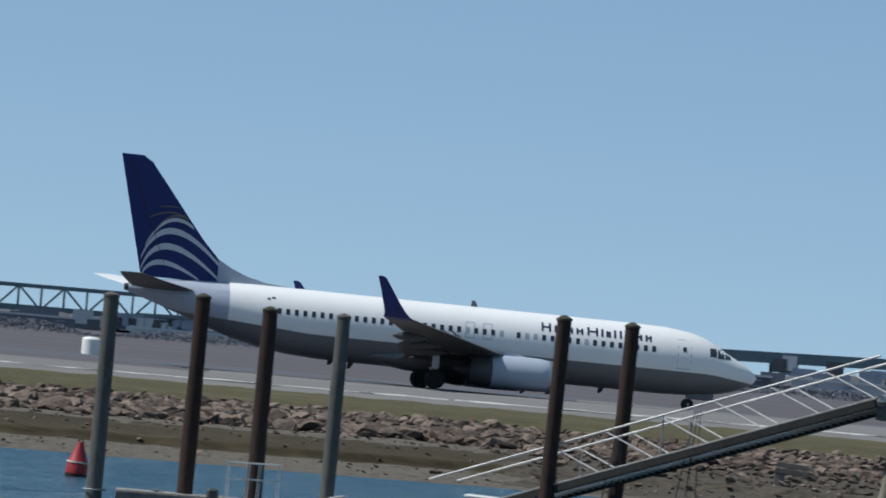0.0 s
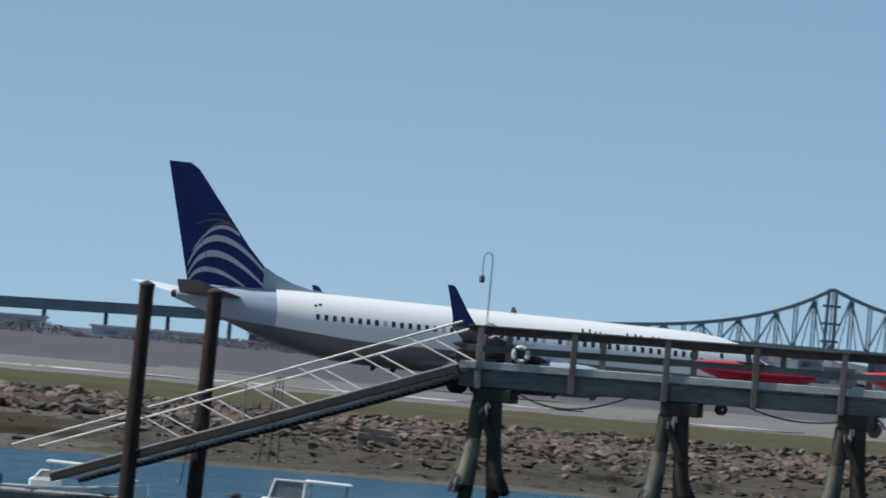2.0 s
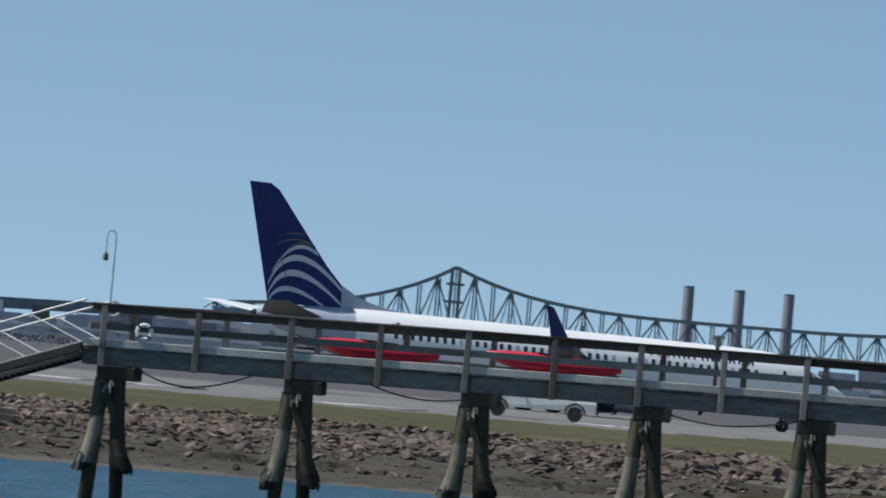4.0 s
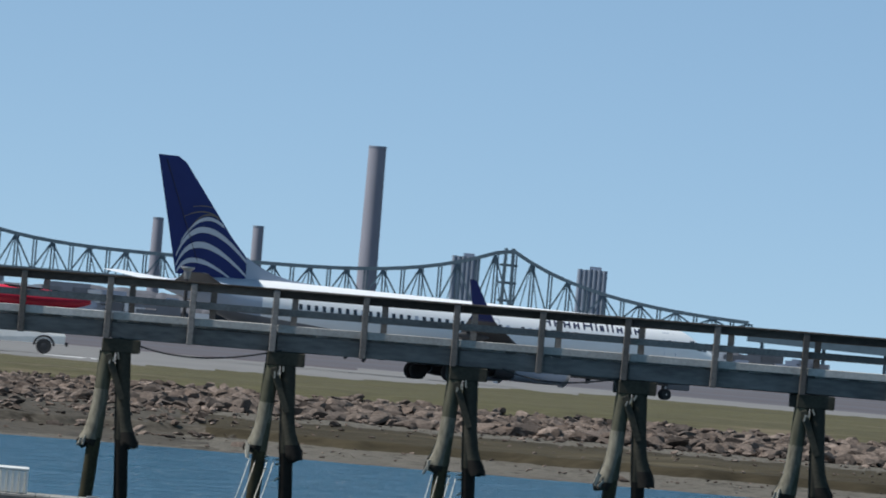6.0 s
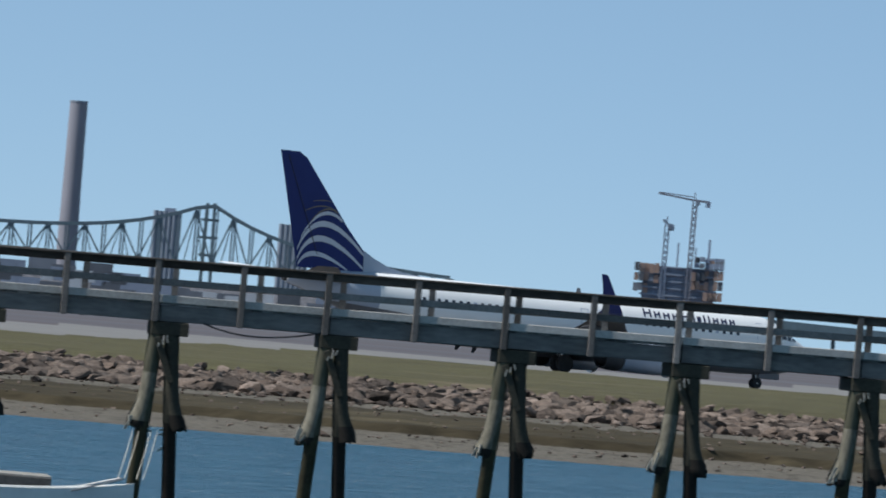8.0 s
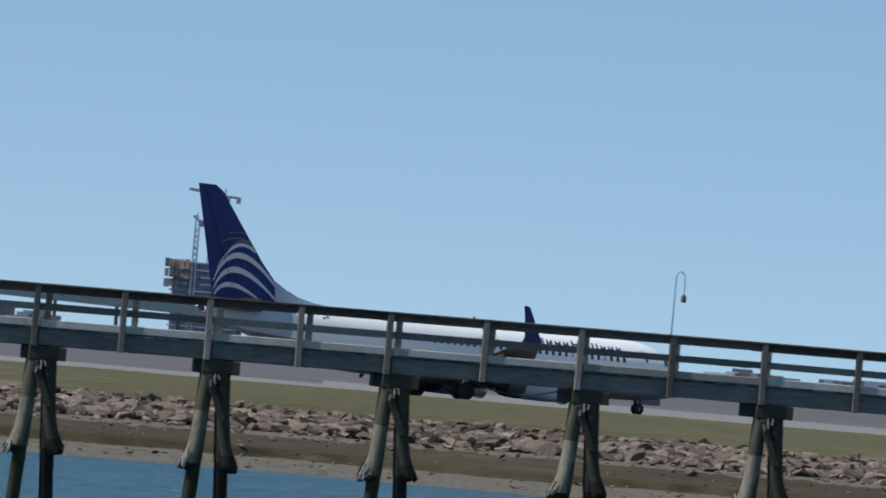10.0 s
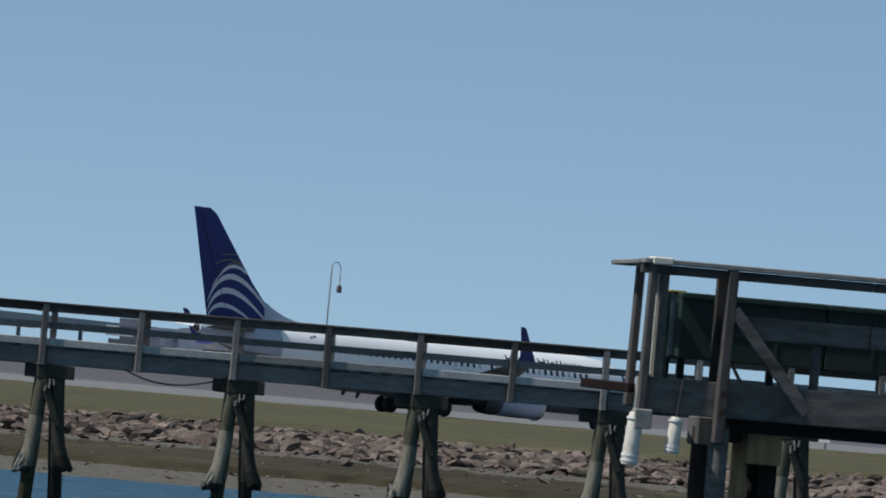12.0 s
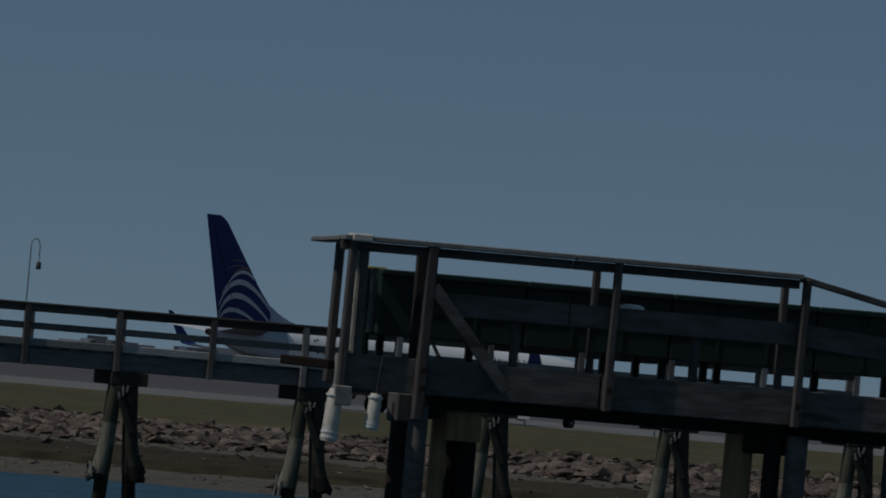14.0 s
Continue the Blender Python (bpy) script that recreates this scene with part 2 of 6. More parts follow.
def add_loft(bm, rings, close=True, caps=True, mi=None):
    """Joins rings of equal counts of points; mi(i, j): material of the face between rings i, i+1 at point j."""
    vs = [[bm.verts.new(p) for p in r] for r in rings]
    n = len(vs[0])
    for i in range(len(vs) - 1):
        for j in range(n if close else n - 1):
            f = bm.faces.new((vs[i][j], vs[i][(j + 1) % n], vs[i + 1][(j + 1) % n], vs[i + 1][j]))
            if mi:
                f.material_index = mi(i, j)
    if caps and close:
        bm.faces.new(vs[0][::-1]), bm.faces.new(vs[-1])
    return vs


def add_lathe(bm, profile, seg=20, axis="z", origin=(0, 0, 0), mi=None):
    """Turns a profile of (along, radius) round an axis."""
    o = Vector(origin)
    rings = []
    for a, r in profile:
        ring = []
        for i in range(seg):
            c, s = r * math.cos(2 * math.pi * i / seg), r * math.sin(2 * math.pi * i / seg)
            ring.append(o + (Vector((c, s, a)) if axis == "z" else Vector((a, c, s)) if axis == "x" else Vector((c, a, s))))
        rings.append(ring)
    add_loft(bm, rings, mi=mi)


# ---- ground and water ----
WATERLINE, BERM_FOOT, ROCK_FOOT, ROCK_TOP, FIELD, FAR = 316.0, 329.5, 346.0, 375.0, 450.0, 4800.0


def shore_shift(az):
    return 3.0 * noise.noise((az * 0.7, 1.7, 0)) + 0.8 * noise.noise((az * 3.1, 5.2, 0))


def sag(az, d):
    """The field falls a little along the runway."""
    fall = float(np.interp(az + 7.4, [-3.0, 0.0, 13.0, 18.5, 22.0], [0.14, 0.0, -0.58, -0.64, -0.67]))
    return (fall + 0.05) * min(max((d - FIELD) / 60, 0), 1)


PROFILE = [(0.0, 3.2), (30, 3.2), (55, -1.2), (120, -2.0), (270, -1.6), (WATERLINE, 0.0), (BERM_FOOT - 4, 0.26), (BERM_FOOT, 0.36), (BERM_FOOT + 0.4, 0.70), (BERM_FOOT + 4, 0.93),
           (BERM_FOOT + 9, 1.10), (ROCK_FOOT, 1.20), (ROCK_FOOT + 5, 1.0), (ROCK_TOP - 3, 1.6), (ROCK_TOP, 1.9), (ROCK_TOP + 4, 2.22), (FIELD, 2.66), (FIELD + 70, 2.7), (640, 2.72), (900, 2.6), (1500, 2.4), (2500, 2.2), (FAR, 2.0)]


def ground_height(az, d):
    s = shore_shift(az) if 290 < d < 345 else 0.0
    r = d - s * min(1, (345 - d) / 12) if s else d
    z = float(np.interp(r, [p[0] for p in PROFILE], [p[1] for p in PROFILE])) + sag(az, d)
    if 312 < d < FIELD:
        q = at(az, d)
        amp = 0.05 if d < 345 else 0.06
        z += amp * noise.noise((q.x * 0.5, q.y * 0.35, 0)) + 0.5 * amp * noise.noise((q.x * 1.7, q.y * 1.3, 3))
    return z


def field_edge(az):
    """Where the grass ends and the runway begins: nearer towards the west."""
    return float(np.interp(az, [-0.5, 3.0], [408.0, FIELD]))


def bermed(az):
    return az < -6.8 + 0.3 * noise.noise((az * 2, 0, 0)) or az > 0.2


def build_ground():
    azs = list(np.arange(-15.6, 15.61, 0.026)) + list(np.arange(20, 344, 6.0))
    ds = [0.02, 15, 30, 55, 120, 270, 300, 308] + list(np.arange(312, 325.5, 0.7)) + list(np.arange(325.7, 332.9, 0.16)) + list(np.arange(333, 347.9, 0.7)) + [349, 355, 362, 370, 374, 376, 378, 382, 390, 400, 407, 409, 414, 420, 426, 432, 438, 444, 449.5, 450.5, 470, 490, 520, 560, 600, 660, 760, 900, 1200, 1600, 2500, 3600, FAR]
    verts = [tuple(at(a, d, ground_height(a, d) if -15.7 < a < 15.7 else float(np.interp(d, [p[0] for p in PROFILE], [p[1] for p in PROFILE])))) for a in azs for d in ds]
    n, faces, kinds = len(ds), [], []
    for i in range(len(azs)):
        j = (i + 1) % len(azs)
        a = azs[i]
        for k in range(n - 1):
            faces.append((i * n + k, i * n + k + 1, j * n + k + 1, j * n + k))
            d = (ds[k] + ds[k + 1]) / 2
            wob = d + 1.8 * noise.noise((a * 3, d * 0.1, 0)) + 1.0 * noise.noise((a * 13, d * 0.3, 2))
            far_edge = 478 + 10 * (min(max(a, -12), 15) + 9)
            kinds.append(3 if field_edge(a) < d < far_edge else 4 if d >= far_edge else 2 if wob > ROCK_TOP - 1 else 5 if wob > ROCK_FOOT + 1 else 0 if bermed(a) and wob + 1.2 * noise.noise((a * 7, 0, 3)) > BERM_FOOT + 9 else 1 if d - shore_shift(a) + 0.1 * noise.noise((a * 9, 0, 5)) > BERM_FOOT - 0.2 and bermed(a + 0.45 * noise.noise((a * 5, d * 0.45, 9))) else 6 if not bermed(a + 0.45 * noise.noise((a * 5, d * 0.45, 9))) and wob > 318.5 else 0)
    me = bpy.data.meshes.new("ground")
    me.from_pydata(verts, [], faces)
    for m in (BEACH, BERM, GRASS, PAVEMENT, INFIELD, GAP_SHADE_SOIL, SHINGLE):
        me.materials.append(m)
    me.polygons.foreach_set("material_index", kinds)
    me.shade_smooth()
    me.update()
    tagged(new("ground", me), "gravel beach, brown mud bank, dry grass strip and grey runway", "ground", kind="structure")


def build_water():
    verts = [(0, 0, 0)] + [tuple(at(a, 345)) for a in range(0, 360, 3)]
    me = bpy.data.meshes.new("water")
    me.from_pydata(verts, [], [(0, i, i % 120 + 1) for i in range(1, 121)])
    me.materials.append(WATER)
    tagged(new("water", me), "choppy blue harbour water at low tide", "water", kind="structure")


build_ground()
build_water()


def rock_shape(seed):
    rng = random.Random(seed)
    bm = bmesh.new()
    bmesh.ops.create_icosphere(bm, subdivisions=2, radius=0.5)
    for v in bm.verts:
        v.co *= rng.uniform(0.92, 1.12)
    cut = [Vector((rng.gauss(0, 1), rng.gauss(0, 1), rng.gauss(0, 1))).normalized() for _ in range(9)]
    for v in bm.verts:
        for c in cut:
            k = v.co.dot(c) - 0.24
            if k > 0:
                v.co -= c * k
    return bm


ROCK_MESHES = []
for s_ in range(8):
    bm_ = rock_shape(s_)
    ROCK_MESHES.append(mesh_of("rock", bm_, ROCK))


def build_riprap():
    bank = thing("riprap_bank", "bank of tumbled brown and grey granite boulders above the beach", "rock bank")
    rng = random.Random(7)
    shapes = [(np.array([v.co[:] for v in m.vertices]), np.array([p.vertices[:] for p in m.polygons])) for m in ROCK_MESHES]
    vs, fs, base, made = [], [], 0, 0
    az = -11.2
    spots = []
    while az < 15.6:
        az += rng.uniform(0.03, 0.08)
        d = ROCK_FOOT + 1.0 + rng.uniform(-1, 1.5)
        while d < ROCK_TOP - 0.5:
            u = (d - ROCK_FOOT) / (ROCK_TOP - ROCK_FOOT)   # the largest slabs lie low on the bank
            size = rng.choice((0.24, 0.3, 0.36, 0.45, 0.55, 0.7, 0.9, 1.2)) * (1.15 - 0.55 * u) * (0.8 if d < ROCK_FOOT + 1.5 else 1.0) * (0.7 if -6.7 < az < -0.3 else 1.0)
            spots.append((az + rng.uniform(-0.06, 0.06), d, size))
            d += size * rng.uniform(0.8, 1.8)
    for _ in range(420):  # strays on the beach
        spots.append((rng.uniform(-11, 15), rng.uniform(WATERLINE + 3, ROCK_FOOT) if rng.random() < 0.3 else ROCK_FOOT - abs(rng.gauss(0, 3)), rng.choice((0.2, 0.28, 0.35, 0.5))))
    for _ in range(1600):  # cobbles
        spots.append((rng.uniform(-11, 15), WATERLINE + 2 + rng.random() ** 0.8 * (ROCK_FOOT - WATERLINE), rng.choice((0.09, 0.12, 0.15, 0.2))))
    for _ in range(900):  # the unbanked stretch is strewn with stones
        spots.append((rng.uniform(-6.6, 0.3), ROCK_FOOT - rng.uniform(0, 18), rng.choice((0.2, 0.25, 0.35, 0.5))))
    for az, d, size in spots:
        z = ground_height(az, d)
        m = Matrix.Translation(at(az, d, z + size * 0.16)) @ Euler((rng.uniform(-0.45, 0.45), rng.uniform(-0.4, 0.4), rng.uniform(-0.9, 0.9))).to_matrix().to_4x4() @ Matrix.Diagonal((size * rng.uniform(1.0, 1.7), size * rng.uniform(0.8, 1.1), size * rng.uniform(0.42, 0.78), 1))
        if size >= 0.8 and made < 300 and 345 < d < 358 and -4 < az < 9:
            ob = new("rock", ROCK_MESHES[made % 8])
            ob.parent, ob.matrix_local = bank, m
            made += 1
            continue
        v, f = shapes[rng.randrange(8)]
        mm = np.array(m)
        vs.append(v @ mm[:3, :3].T + mm[:3, 3])
        fs.append(f + base)
        base += len(v)
    me = bpy.data.meshes.new("rubble")
    me.from_pydata(np.concatenate(vs).tolist(), [], np.concatenate(fs).tolist())
    me.materials.append(ROCK)
    me.update()
    ob = tagged(new("rubble", me), kind="stuff")
    ob.parent = bank


build_riprap()

# ---- far bridge, chimneys and skyline ----
BD = 3400.0


def up_to(el, d=BD):
    return EYE + d * math.tan(radians(el))


def top_chord(az):
    """Elevation in degrees of the cantilever bridge's upper chord, with a peak over each tower."""
    a, b = -1.787, 2.185
    if a <= az <= b:
        return 0.415 + 0.24 * abs((az - (a + b) / 2) / ((b - a) / 2)) ** 3.7
    return 0.26 + 0.395 * math.exp(-(a - az if az < a else az - b) / 0.62)


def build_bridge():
    br = thing("truss_bridge", "haze-paled green steel cantilever truss bridge far across the harbour", "bridge")
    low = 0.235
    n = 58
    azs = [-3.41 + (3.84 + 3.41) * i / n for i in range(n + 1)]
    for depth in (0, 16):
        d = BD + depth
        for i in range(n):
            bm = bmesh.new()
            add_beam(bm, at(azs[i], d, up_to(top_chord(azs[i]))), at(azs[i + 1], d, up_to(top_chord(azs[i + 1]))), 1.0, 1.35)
            part("top_chord", bm, HAZY_BRIDGE_GREEN, br)
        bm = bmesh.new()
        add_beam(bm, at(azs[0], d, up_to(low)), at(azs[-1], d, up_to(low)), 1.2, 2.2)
        part("bottom_chord", bm, HAZY_BRIDGE_GREEN, br)
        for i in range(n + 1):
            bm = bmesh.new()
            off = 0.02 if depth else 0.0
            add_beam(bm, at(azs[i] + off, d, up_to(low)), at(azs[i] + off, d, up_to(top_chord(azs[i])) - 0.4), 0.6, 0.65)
            part("truss_post", bm, HAZY_BRIDGE_GREEN, br)
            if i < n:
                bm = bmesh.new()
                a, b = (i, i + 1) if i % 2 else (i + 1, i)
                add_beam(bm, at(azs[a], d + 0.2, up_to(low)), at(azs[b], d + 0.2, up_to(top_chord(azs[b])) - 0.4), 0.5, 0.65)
                part("truss_diagonal", bm, HAZY_BRIDGE_GREEN, br)
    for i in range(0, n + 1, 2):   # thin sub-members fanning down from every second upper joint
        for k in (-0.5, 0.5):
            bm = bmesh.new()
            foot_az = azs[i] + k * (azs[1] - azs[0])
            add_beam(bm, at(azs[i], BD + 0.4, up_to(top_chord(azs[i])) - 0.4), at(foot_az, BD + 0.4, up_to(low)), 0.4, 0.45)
            part("truss_hanger", bm, HAZY_BRIDGE_GREEN, br)
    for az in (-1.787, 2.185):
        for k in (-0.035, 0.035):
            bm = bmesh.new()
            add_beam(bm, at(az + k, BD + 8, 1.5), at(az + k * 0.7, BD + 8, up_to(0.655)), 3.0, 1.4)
            part("tower_leg", bm, HAZY_BRIDGE_GREEN, br)
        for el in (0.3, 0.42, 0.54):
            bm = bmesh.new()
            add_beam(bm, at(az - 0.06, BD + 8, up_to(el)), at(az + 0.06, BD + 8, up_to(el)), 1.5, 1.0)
            part("tower_strut", bm, HAZY_BRIDGE_GREEN, br)
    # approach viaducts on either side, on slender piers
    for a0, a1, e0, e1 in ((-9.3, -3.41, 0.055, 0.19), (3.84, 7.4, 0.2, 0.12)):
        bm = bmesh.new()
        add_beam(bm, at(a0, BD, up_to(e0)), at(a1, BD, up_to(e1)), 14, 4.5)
        part("viaduct_deck", bm, HAZY_BRIDGE_GREEN, br)
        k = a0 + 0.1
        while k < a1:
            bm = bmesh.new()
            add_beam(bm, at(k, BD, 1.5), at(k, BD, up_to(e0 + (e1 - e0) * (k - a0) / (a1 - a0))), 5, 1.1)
            part("viaduct_pier", bm, HAZY_BRIDGE_GREEN, br)
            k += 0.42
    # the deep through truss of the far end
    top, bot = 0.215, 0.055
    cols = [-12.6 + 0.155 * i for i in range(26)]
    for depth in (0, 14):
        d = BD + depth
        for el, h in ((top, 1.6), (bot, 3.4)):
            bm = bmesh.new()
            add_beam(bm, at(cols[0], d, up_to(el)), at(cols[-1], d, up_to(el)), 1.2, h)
            part("approach_chord", bm, HAZY_BRIDGE_GREEN, br)
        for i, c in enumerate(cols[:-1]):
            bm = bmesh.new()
            add_beam(bm, at(c, d, up_to(bot)), at(c, d, up_to(top)), 0.8, 0.8)
            part("truss_post", bm, HAZY_BRIDGE_GREEN, br)
            bm = bmesh.new()
            a, b = (c, cols[i + 1]) if i % 2 else (cols[i + 1], c)
            add_beam(bm, at(a, d, up_to(bot)), at(b, d, up_to(top)), 0.7, 0.8)
            part("truss_diagonal", bm, HAZY_BRIDGE_GREEN, br)
    for c in (-12.4, -10.9, -9.75, -8.75):
        bm = bmesh.new()
        add_beam(bm, at(c, BD + 7, 1.5), at(c, BD + 7, up_to(bot)), 8, 4)
        part("bridge_pier", bm, HAZY_BRIDGE_GREEN, br)


def chimney(az, d, el, w, label):
    c = thing("chimney", label, "chimney", at(az, d, 1.9), "power station chimneys")
    h = d * math.tan(radians(el)) + EYE - 1.9
    r = d * math.tan(radians(w)) / 2
    bm = bmesh.new()
    add_lathe(bm, [(0, r * 1.22), (h * 0.5, r * 1.08), (h, r)], 24)
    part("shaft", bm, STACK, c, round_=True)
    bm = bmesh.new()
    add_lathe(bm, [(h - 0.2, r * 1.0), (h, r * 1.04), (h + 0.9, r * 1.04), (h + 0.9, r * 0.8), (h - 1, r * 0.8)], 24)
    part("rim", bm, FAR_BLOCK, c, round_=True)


def block(az0, az1, d, el, flutes, label):
    """A tall fluted concrete block of the power station."""
    w = d * radians(az1 - az0)
    h = d * math.tan(radians(el)) + EYE - 1.9
    c = thing("silo_block", label, "silo", pose(*at((az0 + az1) / 2, d, 1.9), 0, 0, -(az0 + az1) / 2), "fluted concrete blocks")
    for i in range(flutes):
        x = -w / 2 + w * (i + 0.5) / flutes
        bm = bmesh.new()
        add_tube(bm, (x, 0, 0), (x, 0, h - 0.004 * h * (i % 2)), w / flutes * 0.56, seg=14)
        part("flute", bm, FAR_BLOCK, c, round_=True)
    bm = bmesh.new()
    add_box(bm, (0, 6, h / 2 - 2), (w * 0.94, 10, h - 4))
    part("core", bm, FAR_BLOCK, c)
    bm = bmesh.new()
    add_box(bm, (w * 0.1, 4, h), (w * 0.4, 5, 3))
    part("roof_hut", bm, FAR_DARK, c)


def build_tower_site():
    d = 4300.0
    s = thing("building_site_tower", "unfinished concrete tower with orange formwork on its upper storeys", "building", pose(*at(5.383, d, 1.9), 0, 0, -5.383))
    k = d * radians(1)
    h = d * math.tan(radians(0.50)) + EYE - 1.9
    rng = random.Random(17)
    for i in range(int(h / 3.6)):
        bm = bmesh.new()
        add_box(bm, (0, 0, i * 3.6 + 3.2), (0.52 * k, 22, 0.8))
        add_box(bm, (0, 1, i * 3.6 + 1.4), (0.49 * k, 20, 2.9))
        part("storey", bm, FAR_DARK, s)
    for x, w, z0, z1, m in ((-0.255, 0.10, 0.30, 0.505, FAR_ORANGE), (-0.17, 0.07, 0.36, 0.50, FAR_ORANGE), (0.235, 0.13, 0.27, 0.555, FAR_ORANGE), (0.13, 0.09, 0.34, 0.47, FAR_ORANGE), (0.2, 0.2, 0.49, 0.57, FAR_DARK)):
        cols, tiers = max(2, round(w / 0.035)), max(2, round((z1 - z0) / 0.07))
        for i in range(cols):
            for j in range(tiers):
                pw, ph = w * k / cols, (z1 - z0) * k / tiers
                pz = d * math.tan(radians(z0)) + EYE - 1.9 + ph * (j + 0.5) + rng.uniform(-0.4, 0.4)
                bm = bmesh.new()
                add_box(bm, ((x - w / 2) * k + pw * (i + 0.5), -3 + rng.uniform(-1.5, 1.5), pz), (pw * rng.uniform(0.8, 0.98), 18, ph * rng.uniform(0.75, 0.97)))
                part("formwork", bm, m if rng.random() < 0.7 else FAR_WALL, s)
    for x, z1, w in ((-0.02, 0.645, 0.9), (0.19, 0.68, 1.2), (0.10, 0.62, 0.7)):
        bm = bmesh.new()
        add_box(bm, (x * k, 0, d * math.tan(radians((0.5 + z1) / 2)) + EYE - 1.9), (w, w, (z1 - 0.48) * k))
        part("core_mast", bm, FAR_DARK, s)
    for az, top, jib0, jib1, je, lab in ((5.45, 0.945, 5.20, 5.545, 0.0, "pale lattice tower crane over the unfinished tower"), (5.275, 0.77, 5.245, 5.31, 0.03, "stubby dark tower crane beside the unfinished tower")):
        c = thing("tower_crane", lab, "crane", at(az, d - 14, 1.9), "site cranes")
        zt = d * math.tan(radians(top)) + EYE - 1.9
        m = STACK if az > 5.3 else FAR_DARK
        bm = bmesh.new()
        for sx in (-1, 1):
            add_beam(bm, (sx, 0, 0), (sx, 0, zt), 0.7, 0.7)
        q = 0
        while q < zt - 4:
            add_beam(bm, (-1, 0, q), (1, 0, q + 3), 0.35, 0.35)
            add_beam(bm, (1, 0, q), (-1, 0, q + 3), 0.35, 0.35)
            q += 3
        part("mast", bm, m, c)
        x0, x1 = (jib0 - az) * k, (jib1 - az) * k
        bm = bmesh.new()
        add_beam(bm, (0, 0, zt), (x0, 0, zt + (2.2 if az > 5.3 else 2)), 0.6, 0.9)
        add_beam(bm, (0, 0, zt + 1.6), (x0, 0, zt + (2.8 if az > 5.3 else 2.4)), 0.4, 0.5)
        part("jib", bm, m, c)
        bm = bmesh.new()
        add_beam(bm, (0, 0, zt), (x1, 0, zt - 0.3), 0.8, 1.2)
        part("counter_jib", bm, m, c)
        bm = bmesh.new()
        add_box(bm, (x1 * 0.95, 0, zt - 1.6), (2.2, 1.5, 3.0))
        part("counterweight", bm, FAR_DARK, c)
        bm = bmesh.new()
        add_beam(bm, (0, 0, zt), (-0.3, 0, zt + 4.0), 0.6, 0.6)
        part("apex", bm, m, c)
        bm = bmesh.new()
        add_box(bm, (1.3, -1, zt - 1.4), (2, 2, 2.2))
        part("cab", bm, FAR_BLOCK, c)


def far_building(az, d, w, h, material, roof, label, storeys=2):
    b = thing("far_building", label, "building", pose(*at(az, d, ground_height(az, d) - 0.1), 0, 0, -az), "low buildings beyond the field")
    bm = bmesh.new()
    add_box(bm, (0, 0, h / 2), (w, 14, h))
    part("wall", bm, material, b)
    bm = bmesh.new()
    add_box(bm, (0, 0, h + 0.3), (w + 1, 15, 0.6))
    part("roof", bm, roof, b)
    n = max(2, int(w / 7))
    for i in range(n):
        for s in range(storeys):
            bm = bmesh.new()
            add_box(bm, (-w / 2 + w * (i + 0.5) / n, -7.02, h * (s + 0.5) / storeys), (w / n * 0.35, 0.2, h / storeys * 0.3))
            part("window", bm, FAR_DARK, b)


def far_trees(az, d, w, h, seed):
    """A clump of bare far trees: many small twiggy tufts on thin trunks."""
    rng = random.Random(seed)
    t = thing("far_trees", "hazy grey-brown clump of bare trees on the far shore", "trees", at(az, d, ground_height(az, d)), kind="stuff")
    vs, fs = [], []
    for _ in range(int(w * 70)):
        x = rng.uniform(-w / 2, w / 2)
        env = h * (0.55 + 0.45 * noise.noise((x * 0.11 + seed, 0, seed))) * max(0.15, 1 - abs(2 * x / w) ** 3)
        z = env * rng.random() ** 0.6
        s = rng.uniform(0.12, 0.32)
        b = len(vs)
        y = rng.uniform(-6, 6)
        for k in range(5):
            vs.append((x + rng.uniform(-s, s), y + rng.uniform(-s, s), z + rng.uniform(-s, s)))
        fs += [(b, b + 1, b + 2), (b + 2, b + 3, b + 4), (b + 1, b + 3, b + 4), (b, b + 2, b + 4)]
    me = bpy.data.meshes.new("crown")
    me.from_pydata(vs, [], fs)
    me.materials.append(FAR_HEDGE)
    ob = new("crown", me)
    ob.parent = t


build_bridge()
chimney(1.233, 4200.0, 1.256, 0.119, "tall grey concrete power station chimney")
for a_ in (-0.206, 0.139, 0.474):
    chimney(a_, 4200.0, 0.65, 0.073, "short grey concrete power station chimney")
block(1.80, 1.99, 3900.0, 0.575, 6, "fluted concrete block in haze-blue grey behind the bridge")
block(2.655, 2.855, 3900.0, 0.555, 6, "fluted concrete block in haze-blue grey behind the bridge")
build_tower_site()
rng_ = random.Random(11)
a_ = -12.5
while a_ < 15.5:
    w_ = rng_.uniform(18, 60)
    d_ = rng_.uniform(1800, 2400)
    pale = rng_.random() < 0.3
    far_building(a_, d_, w_, rng_.uniform(2.0, 3.8), FAR_ROOF if pale else FAR_WALL, FAR_ROOF, "low haze-paled hangar beyond the airfield" if pale else "low grey building beyond the airfield", rng_.choice((1, 2)))
    a_ += math.degrees(w_ / d_) + rng_.uniform(0.05, 0.5)


for a_, d_, w_, h_, k_ in ((-10.2, 1500, 34, 3.4, 21), (-8.7, 1700, 46, 3.8, 22), (-7.3, 1450, 30, 3.0, 23), (-5.9, 1650, 44, 3.4, 24), (-4.6, 1550, 30, 3.0, 25),
                            (1.4, 1600, 50, 2.6, 26), (4.9, 1550, 40, 2.8, 27), (6.4, 1700, 38, 3.4, 28), (7.9, 1500, 34, 3.6, 29), (9.6, 1650, 44, 3.0, 30), (11.4, 1550, 36, 2.8, 31)):
    far_trees(a_, d_, w_, h_, k_)


